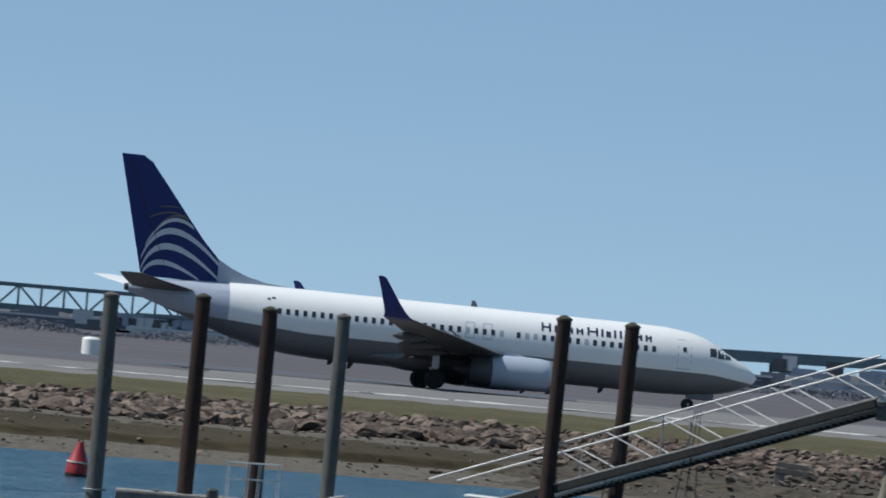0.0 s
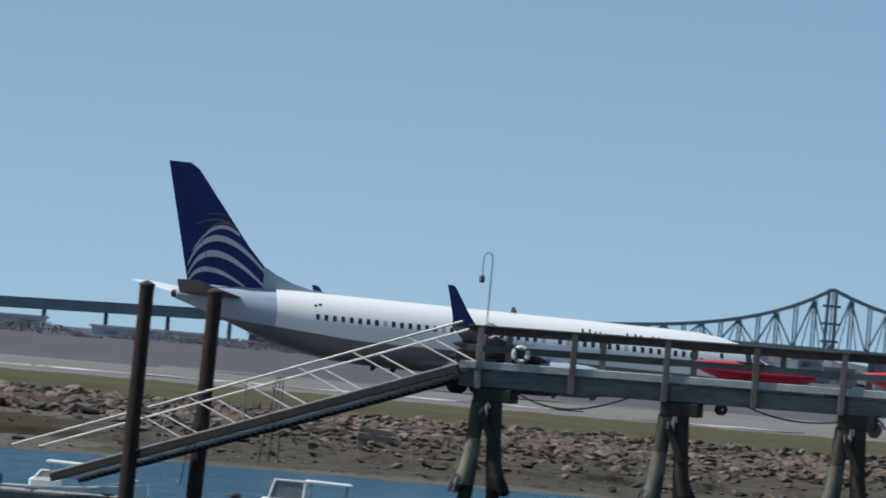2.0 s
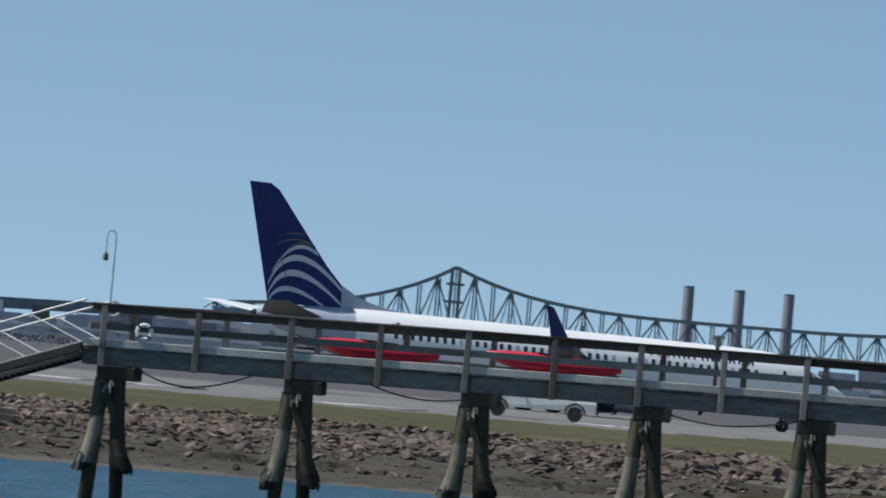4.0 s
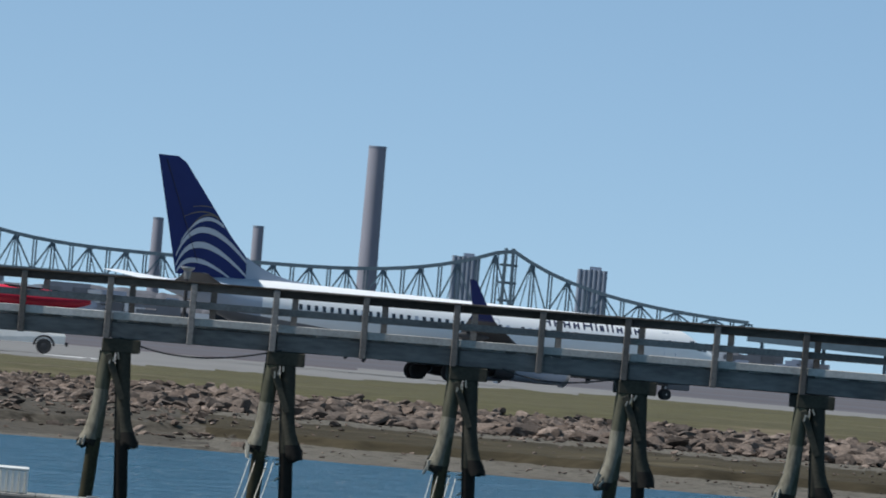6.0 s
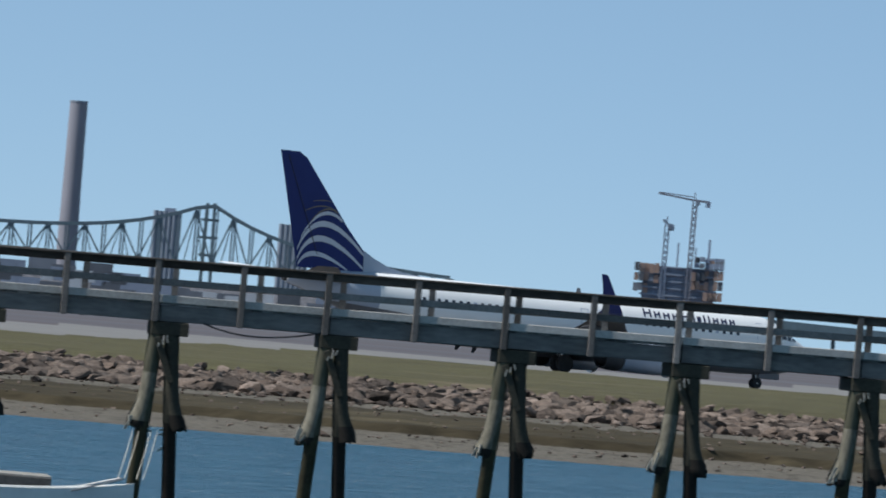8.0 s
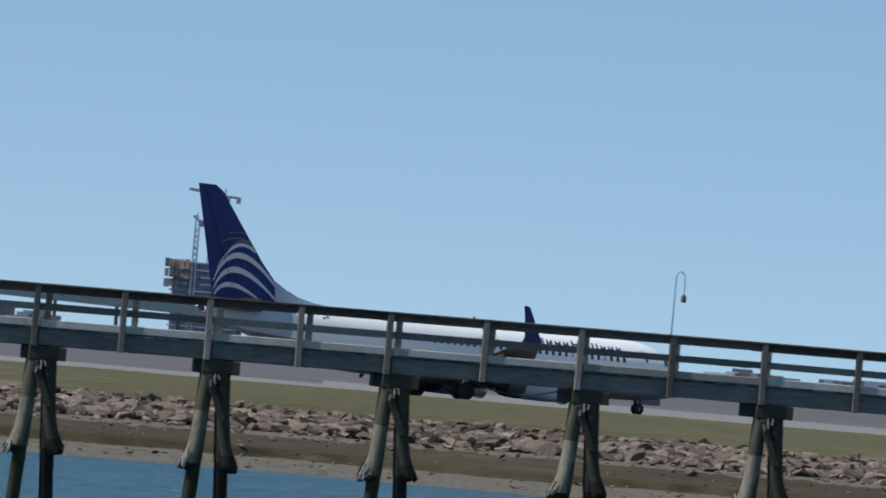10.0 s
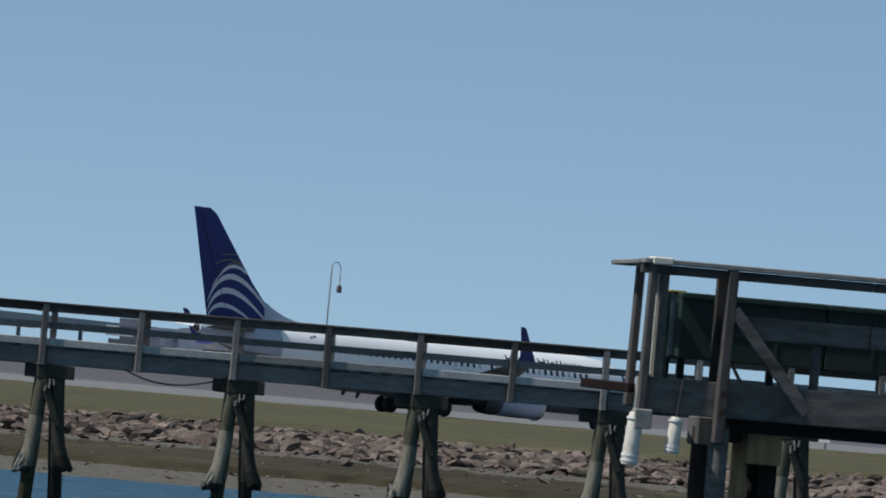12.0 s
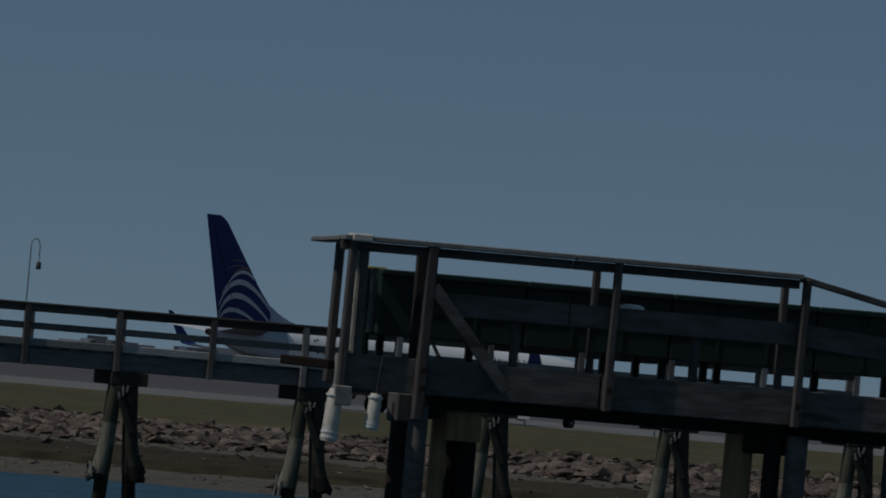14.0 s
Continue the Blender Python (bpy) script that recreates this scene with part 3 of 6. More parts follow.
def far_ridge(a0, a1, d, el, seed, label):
    """A built-up hillside in haze-tinted colours: a bumpy ridge with small houses on its slope."""
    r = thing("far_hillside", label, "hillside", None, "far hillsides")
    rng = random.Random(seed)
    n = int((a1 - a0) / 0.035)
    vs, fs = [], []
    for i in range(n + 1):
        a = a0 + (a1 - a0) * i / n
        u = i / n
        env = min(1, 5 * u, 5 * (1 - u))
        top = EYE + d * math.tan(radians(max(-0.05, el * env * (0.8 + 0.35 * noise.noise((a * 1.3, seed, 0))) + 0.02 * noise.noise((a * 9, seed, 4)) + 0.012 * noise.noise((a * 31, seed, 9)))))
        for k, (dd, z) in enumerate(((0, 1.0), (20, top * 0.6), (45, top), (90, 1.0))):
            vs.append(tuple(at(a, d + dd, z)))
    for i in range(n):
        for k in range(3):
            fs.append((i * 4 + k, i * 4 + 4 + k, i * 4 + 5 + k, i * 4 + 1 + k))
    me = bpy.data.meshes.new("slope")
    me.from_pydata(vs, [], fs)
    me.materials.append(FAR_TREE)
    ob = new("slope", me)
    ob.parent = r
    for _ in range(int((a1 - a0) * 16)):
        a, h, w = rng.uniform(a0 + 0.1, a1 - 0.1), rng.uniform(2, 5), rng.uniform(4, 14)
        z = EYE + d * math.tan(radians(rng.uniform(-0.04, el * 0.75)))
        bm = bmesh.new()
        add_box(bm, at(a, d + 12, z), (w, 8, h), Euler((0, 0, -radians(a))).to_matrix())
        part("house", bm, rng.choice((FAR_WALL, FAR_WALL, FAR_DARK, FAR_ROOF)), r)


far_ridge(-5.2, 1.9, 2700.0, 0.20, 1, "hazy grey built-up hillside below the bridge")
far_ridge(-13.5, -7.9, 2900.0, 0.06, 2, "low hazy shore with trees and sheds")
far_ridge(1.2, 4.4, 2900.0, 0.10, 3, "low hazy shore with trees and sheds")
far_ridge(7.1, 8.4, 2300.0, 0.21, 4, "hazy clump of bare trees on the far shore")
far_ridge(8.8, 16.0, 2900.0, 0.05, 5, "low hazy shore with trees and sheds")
# ---- the airliner: nose towards +x, origin on the ground between the main wheels ----
GX = 19.6   # the main gear's distance behind the nose
FUSE = [(0, 2.52, 2.44, 0.04), (0.25, 2.84, 2.12, 0.40), (0.7, 3.16, 1.82, 0.74), (1.3, 3.48, 1.58, 1.05), (2.0, 3.84, 1.40, 1.30), (2.7, 4.29, 1.27, 1.50), (3.4, 4.62, 1.18, 1.64),
        (4.4, 4.86, 1.10, 1.78), (5.8, 5.02, 1.05, 1.86), (7.5, 5.06, 1.04, 1.88), (15, 5.06, 1.04, 1.88), (25, 5.06, 1.04, 1.88), (26.5, 5.06, 1.07, 1.87), (28.2, 5.06, 1.18, 1.83),
        (30.0, 5.06, 1.44, 1.74), (32.0, 5.03, 1.94, 1.54), (34.0, 4.95, 2.66, 1.24), (35.8, 4.80, 3.28, 0.90), (37.0, 4.64, 3.68, 0.60), (37.75, 4.46, 3.90, 0.32)]


def fuse_at(xn):
    xs = [f[0] for f in FUSE]
    return [float(np.interp(xn, xs, [f[k] for f in FUSE])) for k in (1, 2, 3)]


def skin(xn, z, side=-1, proud=0.0):
    """The point of the fuselage's side at a distance behind the nose and a height."""
    t, b, w = fuse_at(xn)
    c, h = (t + b) / 2, (t - b) / 2
    return Vector((GX - xn, side * (w * math.sqrt(max(0, 1 - ((z - c) / h) ** 2)) + proud), z))


def add_patch(bm, x0, x1, z0, z1, side=-1, proud=0.012, nx=2, nz=2):
    """A patch laid on the fuselage's side."""
    g = [[bm.verts.new(skin(x0 + (x1 - x0) * i / nx, z0 + (z1 - z0) * j / nz, side, proud)) for j in range(nz + 1)] for i in range(nx + 1)]
    for i in range(nx):
        for j in range(nz):
            bm.faces.new((g[i][j], g[i + 1][j], g[i + 1][j + 1], g[i][j + 1]))


def foil(chord, thick, n=8):
    """A wing section from leading edge (0) to trailing edge (-chord): (x, z) round the outline."""
    up = [(-(0.5 - 0.5 * math.cos(math.pi * i / n)), 1) for i in range(n + 1)]
    shape = lambda u: 2.6 * (math.sqrt(u) * 0.55 - 0.28 * u - 0.27 * u * u)
    pts = [(x * chord, thick * chord * shape(-x)) for x, _ in up]
    return pts + [(x, -0.6 * z) for x, z in pts[-2:0:-1]]


def surface(bm, stations, axis="y"):
    """Lofts foils; station: (x of leading edge, offset, height, chord, thickness ratio). axis y: a wing, z: a fin."""
    rings = []
    for x, y, z, c, t in stations:
        rings.append([Vector((x + u, y, z + v)) if axis == "y" else Vector((x + u, y + v, z)) for u, v in foil(c, t)])
    add_loft(bm, rings)


def fin_edges(z):
    """Leading and trailing edge of the fin at a height, as distances behind the nose."""
    le = float(np.interp(z, [4.9, 5.4, 6.3, 7.4, 12.05], [30.2, 31.5, 32.6, 33.65, 37.38]))
    return le, float(np.interp(z, [4.9, 12.05], [37.1, 38.92]))


def build_airliner():
    pl = thing("airliner", "white twin-engine airliner with a navy striped tail rolling along the runway", "airplane")
    bm = bmesh.new()
    dense = sorted(set([f[0] for f in FUSE] + list(np.arange(5, 37.5, 0.9)) + [31.9]))
    low, high = 14, 27   # points round the grey belly and round the white crown
    rings = []
    for xn in dense:
        t, b, w = fuse_at(xn)
        c, h = (t + b) / 2, (t - b) / 2
        line = 2.45 + max(0, xn - 27) * 0.075 - max(0, 3 - xn) * 0.12
        a0 = math.asin(min(0.9, max(-0.95, (line - c) / h)))
        angles = [a0 + (math.pi - 2 * a0) * i / high for i in range(high)] + [math.pi - a0 + (math.pi + 2 * a0) * i / low for i in range(low)]
        rings.append([Vector((GX - xn, w * math.cos(a), c + h * math.sin(a))) for a in angles])

    def paint(i, j):
        return 1 if j >= high else 2 if dense[i] >= 31.9 else 0

    add_loft(bm, rings, mi=paint)
    part("fuselage", bm, (WHITE_PAINT, GREY_PAINT, TAIL_PAINT), pl, round_=True)
    bm = bmesh.new()  # wing root fairing
    add_loft(bm, [[Vector((GX - x, w * math.cos(a), 1.6 + h * math.sin(a))) for a in [2 * math.pi * i / 24 for i in range(24)]] for x, w, h in ((11.3, 1.2, 0.35), (13, 1.95, 0.62), (17, 2.1, 0.72), (21, 2.05, 0.68), (23.6, 1.2, 0.35))])
    part("wing_fairing", bm, GREY_PAINT, pl, round_=True)
    bm = bmesh.new()
    add_lathe(bm, [(GX - 37.75, 0.24), (GX - 37.98, 0.2), (GX - 37.98, 0.14), (GX - 37.7, 0.12)], 16, "x", (0, 0, 4.18))
    part("exhaust_cone", bm, DARK_STEEL, pl, round_=True)
    # tail fin with rudder and stripes
    bm = bmesh.new()
    zs = (4.9, 5.4, 6.3, 7.4, 9, 10.6, 11.6, 11.88, 11.94)
    st = []
    for z in zs:
        le, te = fin_edges(z)
        if z > 11.85:
            le += 0.25
        st.append((GX - le, 0, z, te - le, 0.085 if z < 11.9 else 0.04))
    surface(bm, st, "z")
    fin = part("tail_fin", bm, NAVY_PAINT, pl, "navy tail fin", True)
    bm = bmesh.new()  # dorsal fillet
    add_loft(bm, [[Vector((GX - x, y, z)) for y, z in ((-w, 4.8), (-w * 0.3, zt), (w * 0.3, zt), (w, 4.8))] for x, w, zt in ((28.2, 0.05, 5.06), (29.7, 0.12, 5.2), (30.8, 0.2, 5.45), (31.8, 0.28, 5.85), (32.6, 0.3, 6.3))])
    part("dorsal_fillet", bm, TAIL_PAINT, pl, round_=True)
    bm = bmesh.new()
    for s in (-1, 1):
        vs = []
        for z in (5.75, 11.7):
            le, te = fin_edges(z)
            x = le + (te - le) * 0.72
            vs.append((x, z))
        add_beam(bm, (GX - vs[0][0], s * 0.135, vs[0][1]), (GX - vs[1][0], s * 0.048, vs[1][1]), 0.02, 0.03)
    part("rudder_gap", bm, DARK_STEEL, fin)
    # sweeping stripes of the tail mark: start, crest, end (behind nose, height), width
    stripes = (((37.1, 4.95), (35.9, 5.80), (33.5, 4.85), 0.15, STRIPE_PAINT), ((37.15, 5.35), (35.5, 6.75), (32.3, 4.9), 0.19, STRIPE_PAINT), ((37.2, 5.95), (35.2, 7.65), (31.7, 5.05), 0.18, STRIPE_PAINT),
               ((37.0, 6.75), (35.2, 8.35), (32.9, 6.5), 0.11, STRIPE_PAINT), ((36.6, 7.45), (35.2, 8.6), (33.5, 7.3), 0.05, GOLD_PAINT), ((36.9, 8.35), (35.6, 8.75), (34.3, 8.3), 0.04, GOLD_PAINT), ((36.4, 9.0), (35.6, 9.1), (34.9, 9.0), 0.03, GOLD_PAINT))
    for a, c, b, wd, m in stripes:
        for s in (-1, 1):
            bm = bmesh.new()
            prev = None
            for i in range(33):
                k = i / 32
                x = (1 - k) ** 2 * a[0] + 2 * k * (1 - k) * (2 * c[0] - (a[0] + b[0]) / 2) + k * k * b[0]
                z = (1 - k) ** 2 * a[1] + 2 * k * (1 - k) * (2 * c[1] - (a[1] + b[1]) / 2) + k * k * b[1]
                le, te = fin_edges(z)
                if z < 4.95 or x < le + 0.12 or x > te - 0.06:
                    prev = None
                    continue
                w = wd * (0.35 + 0.65 * math.sin(math.pi * min(1, 0.12 + k * 0.9)))
                u = (x - le) / (te - le)
                y = s * (0.085 * (te - le) * 2.6 * (math.sqrt(u) * 0.55 - 0.28 * u - 0.27 * u * u) * (1 if s > 0 else 0.6) + 0.03)
                y = s * max(abs(y), 0.06)
                cur = (bm.verts.new((GX - x, y, z - w)), bm.verts.new((GX - x, y, z + w)))
                if prev:
                    bm.faces.new((prev[0], cur[0], cur[1], prev[1]))
                prev = cur
            if bm.faces:
                part("stripe", bm, m, fin, "silver sweeping stripe" if m is STRIPE_PAINT else "dull gold hairline stripe")
            else:
                bm.free()
    # tailplanes: the near one coloured as in shade, the far one as sunlit
    for s in (-1, 1):
        bm = bmesh.new()
        surface(bm, [(GX - 33.7, s * 0.6, 4.25, 3.9, 0.08), (GX - 36.0, s * 4.1, 4.60, 2.5, 0.08), (GX - 37.65, s * 6.75, 4.88, 1.45, 0.08), (GX - 38.05, s * 6.95, 4.90, 1.0, 0.05)])
        part("tailplane", bm, WING_METAL if s < 0 else WHITE_PAINT, pl, "near tailplane in shade-darkened grey" if s < 0 else "far tailplane in bright sunlit white", True)
    # wings
    for s in (-1, 1):
        bm = bmesh.new()
        surface(bm, [(GX - 13.4, s * 1.2, 1.95, 7.7, 0.12), (GX - 16.4, s * 5.6, 2.35, 4.7, 0.12), (GX - 19.95, s * 11.3, 3.0, 3.0, 0.11), (GX - 23.2, s * 16.6, 3.60, 1.7, 0.10)])
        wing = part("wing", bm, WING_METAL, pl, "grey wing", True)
        bm = bmesh.new()
        surface(bm, [(GX - 23.2, s * 16.6, 3.60, 1.7, 0.10), (GX - 23.5, s * 17.1, 3.70, 1.55, 0.10)])
        rings = []
        for x, y, z, c in ((23.5, 17.1, 3.70, 1.5), (23.8, 17.4, 3.95, 1.25), (24.15, 17.55, 4.36, 1.02), (24.8, 17.85, 5.25, 0.66), (25.2, 18.0, 5.82, 0.46), (25.38, 18.02, 5.9, 0.28)):
            rings.append([Vector((GX - x + u, s * (y + v * 0.7), z + v * 0.3)) for u, v in foil(c, 0.09)])
        add_loft(bm, rings)
        part("winglet", bm, NAVY_PAINT, wing, "navy upturned winglet", True)
        for y, x, l in ((6.9, 21.0, 2.6), (9.6, 21.6, 2.2), (12.4, 22.6, 1.9)):
            bm = bmesh.new()
            add_loft(bm, [[Vector((GX - x + l * k, s * y + r * 0.7 * math.cos(a), 2.0 + (y - 5.6) * 0.115 - 0.08 + r * math.sin(a))) for a in [i * math.pi / 5 for i in range(10)]] for k, r in ((0.5, 0.05), (0.25, 0.22), (-0.1, 0.3), (-0.4, 0.2), (-0.6, 0.03))])
            part("flap_fairing", bm, WING_METAL, wing, round_=True)
        # lowered flaps
        for y0, y1, x0, x1 in ((2.0, 5.3, 20.9, 20.9), (6.0, 11.2, 20.75, 22.1)):
            bm = bmesh.new()
            z0, z1 = 1.95 + (y0 - 1.2) * 0.1, 1.95 + (y1 - 1.2) * 0.105
            for dx, dz, c in ((0.0, -0.05, 1.0), (-0.6, -0.45, 0.65)):
                rings = []
                for y, x, z in ((y0, x0, z0), (y1, x1, z1)):
                    rings.append([Vector((GX - x + dx + u * 0.8, s * y, z + dz + v + u * 0.55)) for u, v in foil(c, 0.12)])
                add_loft(bm, rings)
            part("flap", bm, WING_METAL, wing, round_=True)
        # ground spoilers raised along the upper surface
        for y0, y1, x0, x1 in ((6.6, 8.6, 19.4, 20.2), (8.8, 10.8, 20.3, 21.1)):
            bm = bmesh.new()
            a = [Vector((GX - x0 + 0.9, s * y0, 2.62)), Vector((GX - x1 + 0.9, s * y1, 2.85)), Vector((GX - x1 + 0.45, s * y1, 3.35)), Vector((GX - x0 + 0.45, s * y0, 3.12))]
            add_loft(bm, [[p for p in a], [p + Vector((0.04, 0, 0.03)) for p in a]])
            part("spoiler", bm, WING_METAL, wing)
    # engines
    for s in (-1, 1):
        o = (0, s * 4.83, 1.27)
        bm = bmesh.new()
        prof = [(GX - 13.35, 0.78), (GX - 13.10, 0.86), (GX - 13.20, 0.96), (GX - 13.75, 1.04), (GX - 14.95, 1.07), (GX - 16.7, 1.02), (GX - 16.75, 0.9), (GX - 16.75, 0.7), (GX - 13.95, 0.74)]
        add_lathe(bm, prof, 32, "x", o)
        for v in bm.verts:
            if v.co.z < o[2] - 0.6:
                v.co.z += (o[2] - 0.6 - v.co.z) * 0.35
        nac = part("nacelle", bm, TAIL_PAINT, pl, "pale blue-grey engine nacelle", True)
        bm = bmesh.new()
        add_lathe(bm, [(GX - 13.09, 0.84), (GX - 13.03, 0.88), (GX - 13.11, 0.965), (GX - 13.30, 0.99), (GX - 13.30, 0.80)], 32, "x", o)
        part("intake_lip", bm, BARE_METAL, nac, "polished intake lip", True)
        bm = bmesh.new()
        add_lathe(bm, [(GX - 16.95, 0.62), (GX - 17.95, 0.5), (GX - 18.35, 0.3), (GX - 18.85, 0.05)], 24, "x", o)
        part("exhaust", bm, DARK_STEEL, nac, "dark exhaust cone", True)
        bm = bmesh.new()
        add_lathe(bm, [(GX - 16.65, 0.9), (GX - 16.9, 1.0), (GX - 17.4, 0.97), (GX - 17.95, 0.86), (GX - 17.95, 0.78), (GX - 16.7, 0.78)], 32, "x", o)
        for v in bm.verts:
            if v.co.z < o[2] - 0.6:
                v.co.z += (o[2] - 0.6 - v.co.z) * 0.3
        part("reverser_sleeve", bm, WING_METAL, nac, "dark slid-back reverser sleeve", True)
        bm = bmesh.new()
        for i in range(18):
            a = 2 * math.pi * i / 18
            add_box(bm, (GX - 13.90, o[1] + 0.42 * math.cos(a), o[2] + 0.42 * math.sin(a)), (0.04, 0.62, 0.11), Euler((a, 0.5, 0)).to_matrix())
        add_lathe(bm, [(GX - 13.55, 0.02), (GX - 13.70, 0.12), (GX - 13.95, 0.2)], 16, "x", o)
        part("fan", bm, DARK_STEEL, nac, "dark fan blades")
        bm = bmesh.new()
        surface(bm, [(GX - 14.05, s * 4.83, 2.1, 5.0, 0.07), (GX - 15.2, s * 4.83, 2.5, 4.2, 0.06)], "z")
        part("pylon", bm, TAIL_PAINT, pl, round_=True)
    # landing gear
    for s in (-1, 1):
        g = Vector((0, s * 2.86, 0))
        bm = bmesh.new()
        add_tube(bm, g + Vector((0, 0, 0.56)), g + Vector((0, s * 0.1, 2.2)), 0.10, 0.13)
        add_tube(bm, g + Vector((0, -0.5, 0.56)), g + Vector((0, 0.5, 0.56)), 0.07)
        add_beam(bm, g + Vector((0, 0, 1.3)), g + Vector((0, -s * 1.0, 1.9)), 0.1, 0.1)
        add_beam(bm, g + Vector((0.0, 0.1, 0.9)), g + Vector((-0.35, 0.1, 1.2)), 0.06, 0.08)
        leg = part("main_gear", bm, BARE_METAL, pl, "bare metal main gear leg", True)
        for y in (-0.43, 0.43):
            bm = bmesh.new()
            add_lathe(bm, [(-0.17, 0.30), (-0.19, 0.46), (-0.12, 0.55), (0.12, 0.55), (0.19, 0.46), (0.17, 0.30)], 24, "y", g + Vector((0, y, 0.56)))
            part("main_wheel", bm, RUBBER, leg, round_=True)
        bm = bmesh.new()
        add_box(bm, g + Vector((-0.1, s * 0.42, 1.55)), (0.42, 0.04, 0.75), bevel=0.05)
        part("gear_door", bm, WHITE_PAINT, leg, "white gear door")
    bm = bmesh.new()
    add_tube(bm, (GX - 4.0, 0, 0.58), (GX - 3.9, 0, 1.6), 0.06, 0.09)
    add_tube(bm, (GX - 4.0, -0.3, 0.58), (GX - 4.0, 0.3, 0.58), 0.05)
    add_beam(bm, (GX - 4.0, 0, 0.8), (GX - 3.2, 0, 1.5), 0.07, 0.07)
    leg = part("nose_gear", bm, BARE_METAL, pl, "nose gear leg", True)
    for y in (-0.2, 0.2):
        bm = bmesh.new()
        add_lathe(bm, [(-0.09, 0.18), (-0.1, 0.28), (-0.06, 0.34), (0.06, 0.34), (0.1, 0.28), (0.09, 0.18)], 20, "y", (GX - 4.0, y, 0.58))
        part("nose_wheel", bm, RUBBER, leg, round_=True)
    for y in (-0.42, 0.42):
        bm = bmesh.new()
        add_box(bm, (GX - 3.3, y, 1.12), (1.5, 0.03, 0.42), bevel=0.04)
        part("nose_gear_door", bm, GREY_PAINT, leg)
    # cabin windows
    for s in (-1, 1):
        xn = 6.6
        i = 0
        while xn < 29.9:
            i += 1
            if i != 18:
                bm = bmesh.new()
                add_patch(bm, xn - 0.115, xn + 0.115, 3.45, 3.79, s, 0.008)
                part("cabin_window", bm, TAIL_PAINT if i in (4, 9, 15, 16, 19, 23, 31, 38) else DARK_GLASS, pl, "cabin window with its blind drawn" if i in (4, 9, 15, 16, 19, 23, 31, 38) else "")
            xn += 0.508
        for x0, x1, z0, z1 in ((4.3, 5.15, 2.6, 4.35), (31.9, 32.65, 2.98, 4.45), (16.3, 16.85, 3.18, 4.12), (17.35, 17.9, 3.18, 4.12)):
            for a0, a1, b0, b1 in ((x0, x0 + 0.04, z0, z1), (x1 - 0.04, x1, z0, z1), (x0, x1, z0, z0 + 0.04), (x0, x1, z1 - 0.04, z1)):
                bm = bmesh.new()
                add_patch(bm, a0, a1, b0, b1, s, 0.006, 1, 4)
                part("door_seam", bm, TAIL_PAINT, pl)
        bm = bmesh.new()  # small flag mark by the rear door
        add_patch(bm, 29.2, 29.42, 4.30, 4.42, s, 0.010)
        add_patch(bm, 29.5, 29.68, 4.22, 4.34, s, 0.010)
        part("flag_mark", bm, BLUE_LETTER, pl, "small dark painted flag mark")
        bm = bmesh.new()
        add_patch(bm, 4.62, 4.84, 3.62, 3.9, s, 0.010)
        part("door_window", bm, DARK_GLASS, pl)
        # cockpit panes
        for x0, x1, z0, z1 in ((1.75, 2.15, 3.42, 3.72), (2.2, 2.65, 3.42, 3.95), (2.72, 3.15, 3.48, 4.0)):
            bm = bmesh.new()
            add_patch(bm, x0, x1, z0, z1, s, 0.012)
            part("cockpit_window", bm, DARK_GLASS, pl)
        # name bars along the cabin above the windows
        xn = 6.75
        widths = (0.42, 0.45, 0.44, 0.2, 0.18, 0.3, 0.18, 0.7, 0.45, 0.5, 0.48, 0.62)
        tall = (0.36, 0.36, 0.36, 0.46, 0.46, 0.36, 0.46, 0.5, 0.36, 0.36, 0.4, 0.5)
        if s > 0:
            widths, tall = widths[::-1], tall[::-1]
        for w, h in zip(widths, tall):
            bm = bmesh.new()
            add_patch(bm, xn, xn + 0.13, 4.02, 4.02 + h, s, 0.012, 1, 3)
            if w > 0.25:
                add_patch(bm, xn + w * 0.92 - 0.13, xn + w * 0.92, 4.02, 4.02 + h, s, 0.012, 1, 3)
                add_patch(bm, xn + 0.13, xn + w * 0.92 - 0.13, 4.02 + h * 0.4, 4.02 + h * 0.4 + 0.11, s, 0.012, 1, 1)
            part("name_bar", bm, BLUE_LETTER, pl, "dark blue bar of the painted name")
            xn += w * 1.1 + 0.12
    # aerials and beacon
    for x, z, h in ((17.0, 5.05, 0.36),):
        bm = bmesh.new()
        surface(bm, [(GX - x, 0, z - 0.05, 0.45, 0.08), (GX - x - 0.2, 0, z + h, 0.2, 0.08)], "z")
        part("aerial", bm, GREY_PAINT, pl)
    for x, h in ((9.0, 0.35), (24.0, 0.4), (25.2, 0.3)):
        bm = bmesh.new()
        surface(bm, [(GX - x, 0, 1.1, 0.4, 0.1), (GX - x - 0.25, 0, 1.1 - h, 0.2, 0.1)], "z")
        part("belly_aerial", bm, DARK_STEEL, pl)
    return pl


airliner = build_airliner()

# ---- the long timber pier ----
PY = 186.0        # distance of the pier's near face
BENTS = [-4.10, -2.83, -1.63, -0.46, 0.66, 1.90, 3.05, 4.26, 5.44, 6.66, 7.95, 9.20, 10.47, 11.72, 12.95, 14.2]


def px(az):
    return PY * math.tan(radians(az))


